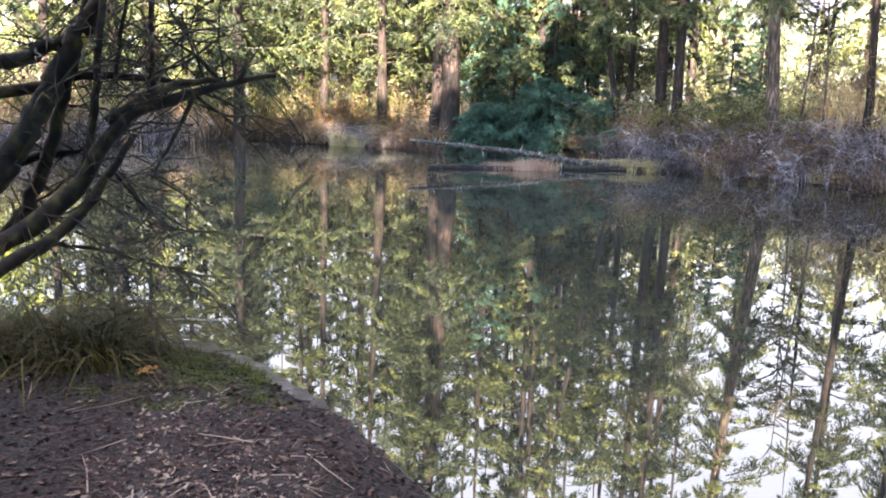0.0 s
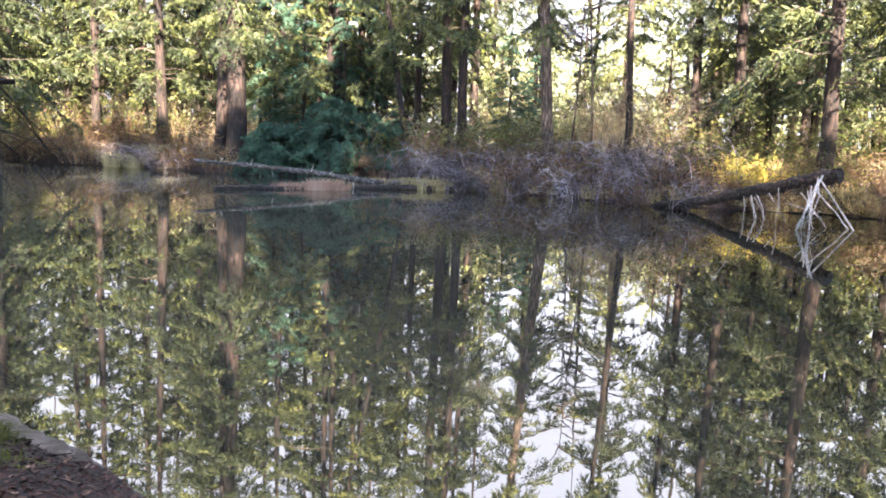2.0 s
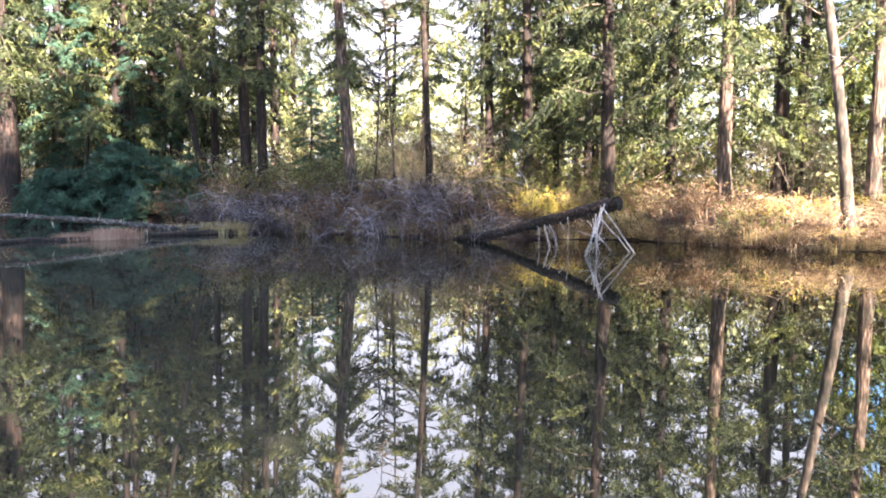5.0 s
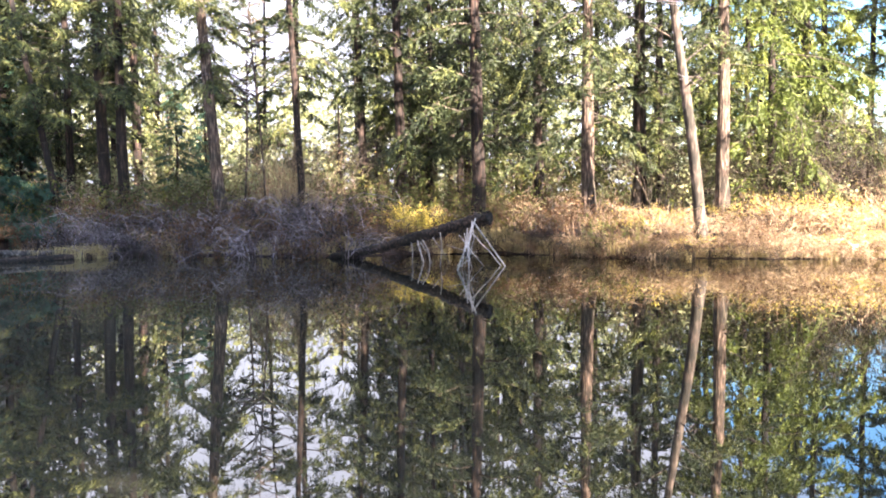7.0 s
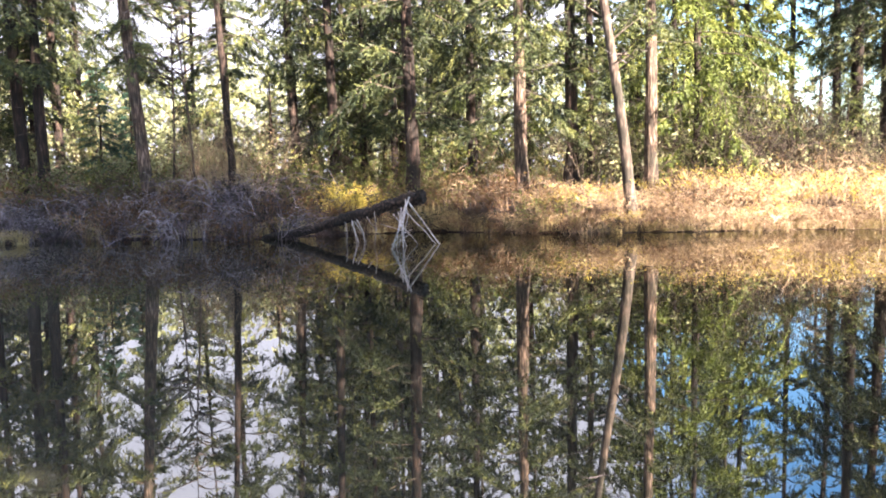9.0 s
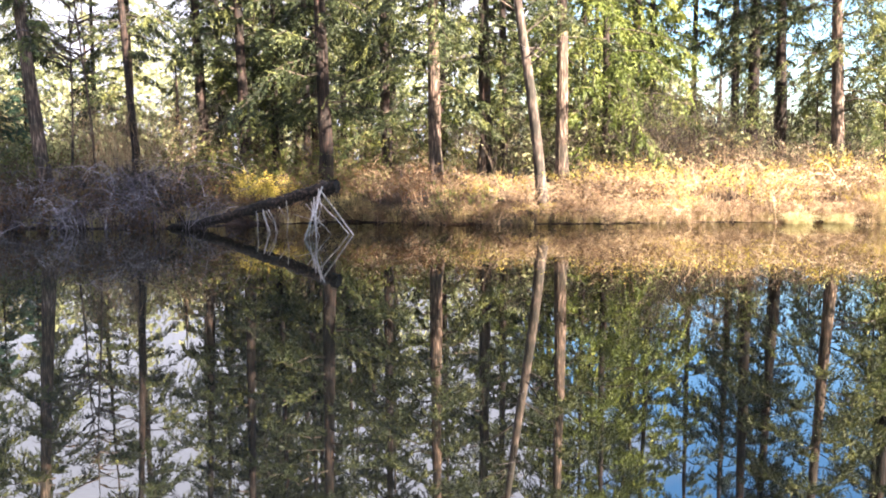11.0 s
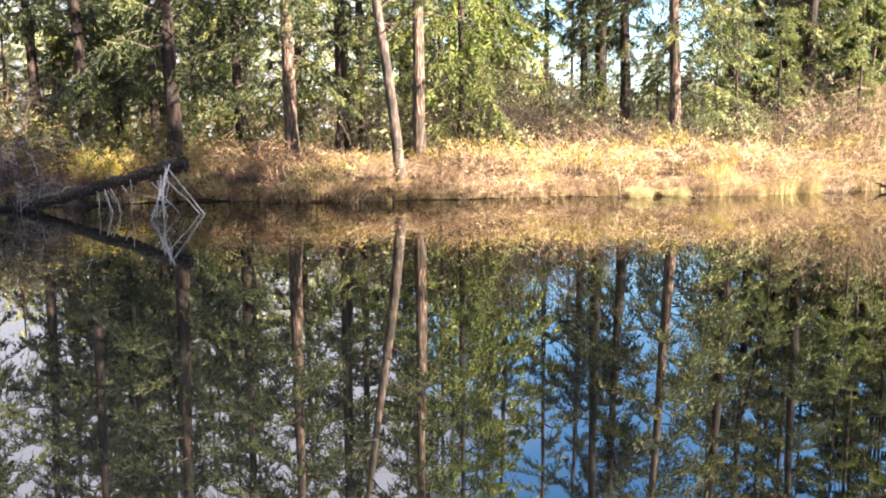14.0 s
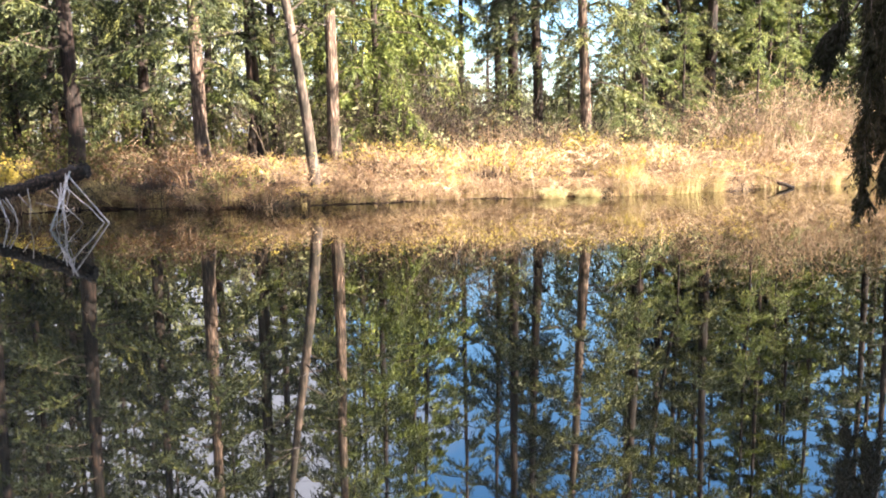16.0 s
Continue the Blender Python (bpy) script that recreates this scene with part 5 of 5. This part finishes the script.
# fine twigs trailing over the water
for i in range(60):
    p = np.array([rng.uniform(0.0, 1.1), rng.uniform(0.15, 0.6), rng.uniform(0.35, 1.15)])
    t = bend(p, rng.uniform(-0.9, 0.8), rng.uniform(0.3, 0.7), rng.uniform(-0.6, 0.2), rng.uniform(0.1, 0.6), 6)
    t += np.cumsum(rng.normal(0, 0.012, t.shape), 0)
    tube(twigs, t, np.linspace(0.0055, 0.002, 6), 3)
tagged(child("twig_tangle", twigs.mesh("twigs", WET_BARK), shrub), kind="stuff")
hung = Geo()
kites(hung, np.array([(0.5, 0.5, 1.92)]), np.array([(0.6, -0.2, -0.3)]), np.array([0.1]), np.array([0.04]), rng)
child("leaf", hung.mesh("leaf", YELLOW_LEAF), shrub, "yellow leaf still hanging on a branch")

# ---- litter and grass on the near bank ----
def on_land(x, y):
    return float(land(x, y))


litter = Geo()
rng = np.random.default_rng(62)
pts, dirs = [], []
while len(pts) < 34000:
    az, r = min(max(rng.normal(30, 18), 4), 75), 1.6 + 4.4 * rng.uniform(0, 1)
    x, y = cart(az, r)
    z = on_land(x, y)
    if z > 0.014 and (z > 0.05 or rng.uniform() < 0.3):
        pts.append((x, y, z + 0.004))
        a = rng.uniform(0, 6.28)
        dirs.append((math.cos(a), math.sin(a), rng.normal(0.1, 0.25)))
while len(pts) < 48000:       # thinner over the rest of the bank
    az, r = rng.uniform(-180, 180), 9.0 * math.sqrt(rng.uniform(0, 1))
    x, y = cart(az, r)
    z = on_land(x, y)
    if z > 0.03:
        pts.append((x, y, z + 0.004))
        a = rng.uniform(0, 6.28)
        dirs.append((math.cos(a), math.sin(a), rng.normal(0.1, 0.25)))
ln = 0.008 + 0.034 * rng.uniform(0, 1, len(pts)) ** 2
kites(litter, np.array(pts), np.array(dirs), ln, ln * rng.uniform(0.06, 0.34, len(pts)), rng, 0.05)
tagged(new("leaf_litter", litter.mesh("leaf_litter", LITTER)), "scattered brown needles and twig litter on the bank", "litter", kind="stuff")

twig_litter = Geo()
for i in range(320):
    az, r = rng.uniform(8, 60), rng.uniform(2.4, 5.6)
    x, y = cart(az, r)
    z = on_land(x, y)
    if z < 0.04:
        continue
    a, ll = rng.uniform(0, 6.28), rng.uniform(0.08, 0.4)
    p0, p1 = np.array([x, y, z + 0.006]), np.array([x + ll * math.cos(a), y + ll * math.sin(a), 0])
    p1[2] = max(on_land(p1[0], p1[1]), 0) + 0.008
    tube(twig_litter, [p0, (p0 + p1) / 2 + rng.normal(0, 0.01, 3) * (1, 1, 0.2), p1], [0.004, 0.0035, 0.002], 4)
tagged(new("twig_litter", twig_litter.mesh("twig_litter", LITTER)), "thin broken twigs lying on the muddy bank", "litter", kind="stuff")


def leaf_mesh(seed, lobes, mat):
    """A dry leaf about a metre long, to be scaled down: lobed outline, curled."""
    rng = np.random.default_rng(seed)
    a = np.linspace(0, 2 * np.pi, 22, endpoint=False)
    r = 0.36 + 0.11 * np.cos(lobes * a) + 0.03 * rng.normal(size=22)
    x, y = 0.5 + r * np.cos(a) * 1.25, r * np.sin(a)
    z = 0.35 * y ** 2 + 0.18 * (x - 0.5) ** 2 + 0.02 * rng.normal(size=22)
    g = Geo()
    g.add(np.concatenate([np.stack([x, y, z], 1), [(0.5, 0, 0.01)]]), [(i, (i + 1) % 22, 22) for i in range(22)])
    tube(g, [(-0.25, 0, 0.02), (0.0, 0, 0.01), (0.5, 0, 0.025)], [0.018, 0.015, 0.006], 3)
    return g.mesh("leaf", mat)


LEAVES = [leaf_mesh(s, l, FALLEN) for s, l in ((1, 5), (2, 3), (3, 1), (4, 5))]
BRIGHT_LEAVES = [leaf_mesh(s, 5, ORANGE) for s in (5, 6)]


def fallen_leaf(x, y, s, label="dry fallen leaf lying on the dark bank", shapes=LEAVES):
    ob = new("fallen_leaf", shapes[BRUSH.randrange(len(shapes))])
    ob.matrix_world = pose(x, y, on_land(x, y) + 0.012, BRUSH.uniform(-16, 16), BRUSH.uniform(-16, 16), BRUSH.uniform(0, 360)) @ Matrix.Scale(s, 4)
    return tagged(ob, label, "leaf", "fallen leaves")


for x, y in ((-1.17, 3.44), (-1.05, 3.8), (-0.88, 3.7), (-0.84, 3.07), (-0.76, 3.22), (-1.32, 3.19), (-1.22, 3.0), (-1.0, 3.35), (-1.49, 3.35)):
    fallen_leaf(x, y, BRUSH.uniform(0.035, 0.055), "pale dry leaf lying on the dark bank")
for k in range(8):
    fallen_leaf(-1.96 + BRUSH.uniform(-0.08, 0.08), 4.21 + BRUSH.uniform(-0.08, 0.08), BRUSH.uniform(0.04, 0.07), "bright orange fallen leaf at the edge of the grass", BRIGHT_LEAVES)
count = 0
while count < 110:
    az, r = BRUSH.uniform(8, 55), BRUSH.uniform(2.2, 5.8)
    x, y = cart(az, r)
    if on_land(x, y) > 0.07:
        fallen_leaf(x, y, BRUSH.uniform(0.022, 0.05))
        count += 1

for i in range(100):
    x, y = BRUSH.uniform(-4.3, -2.1), BRUSH.uniform(4.25, 5.7)
    if on_land(x, y) > 0.04 and x + 0.3 * (y - 4.25) < -2.25:
        tussock("green", x, y, BRUSH.uniform(0.55, 1.1))
for i in range(190):      # moss and short tufts out on the mud
    x, y = BRUSH.uniform(-2.3, -1.2), BRUSH.uniform(3.7, 5.1)
    if on_land(x, y) > 0.08 and x + 0.55 * (y - 4.0) < -1.25:
        tussock("moss", x, y, BRUSH.uniform(0.6, 1.3))

# bleached stick floating off the bank
floating = thing("floating_stick", Matrix.Identity(4), "pale thin stick floating on the pond", "stick")
stick(floating, "stem", [(-2.72, 5.84, 0.012), (-2.45, 5.93, 0.018), (-2.2, 5.98, 0.01)], 0.012, 0.007, BLEACHED)


# ---- cedar boughs hanging in from the right ----
cedar = thing("cedar_tree", pose(10.6, -1.6, float(land(10.6, -1.6))), "dark cedar leaning over the pond with drooping boughs", "tree")
child("trunk", trunk_mesh(0.5, 17, -0.03, 0.0, FIR_BARK, 600), cedar)
rng = np.random.default_rng(63)
stems, sprays = Geo(), Geo()


def frond(p, length, lean_y, lean_x):
    """A cedar frond that hangs by its stalk: flat scaly sprigs on both sides, shorter towards the tip."""
    k = max(int(length / 0.014), 8)
    u = (np.arange(k) + 0.5) / k
    q = p + np.stack([lean_x * length * u, lean_y * length * (u - 0.45 * u ** 2), -length * u], 1)
    sgn = np.where(np.arange(k) % 2, 1.0, -1.0)
    ln = 0.08 * (0.45 + 1.3 * u) * (1.02 - u) ** 0.6 * rng.uniform(0.6, 1.3, k) + 0.012
    d = np.stack([rng.normal(0, 0.3, k), 0.62 * sgn + lean_y * 0.4 + rng.normal(0, 0.15, k), np.full(k, -1.0)], 1)
    kites(sprays, q, d, ln, 0.0045 + 0.07 * ln, rng)
    tube(stems, q[::max(k // 4, 1)], np.linspace(0.0035, 0.0015, len(q[::max(k // 4, 1)])), 3)


def hanging(pts, step, longest, fan):
    """A drooping cedar branch with fronds falling from it on all sides."""
    pts = np.asarray(pts, float) - np.array([BX, BY, BZ])
    s = np.linspace(0, len(pts) - 1, 7 * len(pts))
    line = np.stack([np.interp(s, np.arange(len(pts)), pts[:, c]) for c in range(3)], 1)
    tube(stems, line, np.linspace(0.014, 0.004, len(line)), 4)
    run = np.linalg.norm(np.diff(line, axis=0), axis=1).sum()
    for i in range(int(run / step)):
        u = rng.uniform(0, len(line) - 1.001)
        p = line[int(u)] + (line[int(u) + 1] - line[int(u)]) * (u - int(u))
        frond(p + rng.normal(0, 0.01, 3), longest * rng.uniform(0.45, 1.0), rng.normal(0, fan), rng.normal(0, fan))


BX, BY, BZ = 10.6, -1.6, float(land(10.6, -1.6))
for pts, step, longest, fan in (
    ([(9.6, -0.6, 4.1), (9.1, -0.1, 3.7), (8.96, 0.03, 3.27), (8.96, 0.02, 2.58), (8.96, 0.03, 1.97), (8.96, 0.02, 1.55)], 0.012, 0.4, 0.36),
    ([(9.7, -0.7, 4.0), (9.1, -0.25, 3.6), (8.98, -0.09, 3.25), (8.96, -0.08, 2.37), (8.96, -0.09, 1.75)], 0.013, 0.42, 0.36),
    ([(9.0, -0.2, 2.9), (8.98, -0.2, 2.3), (8.96, -0.19, 1.7), (8.96, -0.18, 1.4)], 0.014, 0.42, 0.34),
    ([(8.96, 0.02, 1.6), (8.96, 0.005, 1.4), (8.96, 0.01, 1.25)], 0.03, 0.2, 0.16),
    ([(8.96, 0.01, 1.3), (8.96, 0.01, 1.16)], 0.006, 0.26, 0.4),
    ([(9.1, -0.1, 3.5), (8.96, 0.17, 2.9), (8.96, 0.33, 2.78), (8.96, 0.44, 2.66), (8.96, 0.48, 2.5)], 0.018, 0.32, 0.2),
    ([(8.96, 0.33, 2.76), (8.96, 0.36, 2.6), (8.96, 0.37, 2.42)], 0.012, 0.3, 0.22),
    ([(9.1, 0.1, 3.5), (8.96, 0.27, 3.2), (8.96, 0.26, 2.85), (8.96, 0.26, 2.7)], 0.022, 0.28, 0.2),
):
    hanging(pts, step, longest, fan)
for y, z in ((-0.6, 4.1), (-0.7, 4.0)):      # the limbs that carry them
    tube(stems, [(0, 0, z + 1.1 - BZ), (-0.4, 0.5, z + 0.7 - BZ), (9.65 - BX, y - BY, z - BZ)], [0.05, 0.035, 0.014], 5)
for i in range(64):       # the boughs higher up, over the water
    z = rng.uniform(7.4, 15)
    line = bend((-0.03 * z, 0, z), rng.uniform(1.3, 3.9), rng.uniform(1.6, 3.4) * (1.15 - z / 20), rng.uniform(0.0, 0.3), rng.uniform(0.5, 0.9))
    feather(stems, sprays, line, rng, 20, 16, 0.13, 0.03, 0.6, 0.14)
tagged(child("branchwork", stems.mesh("limbs", LIMB), cedar), kind="stuff")
tagged(child("crown", sprays.mesh("crown", NEEDLES_DARK), cedar), kind="stuff")
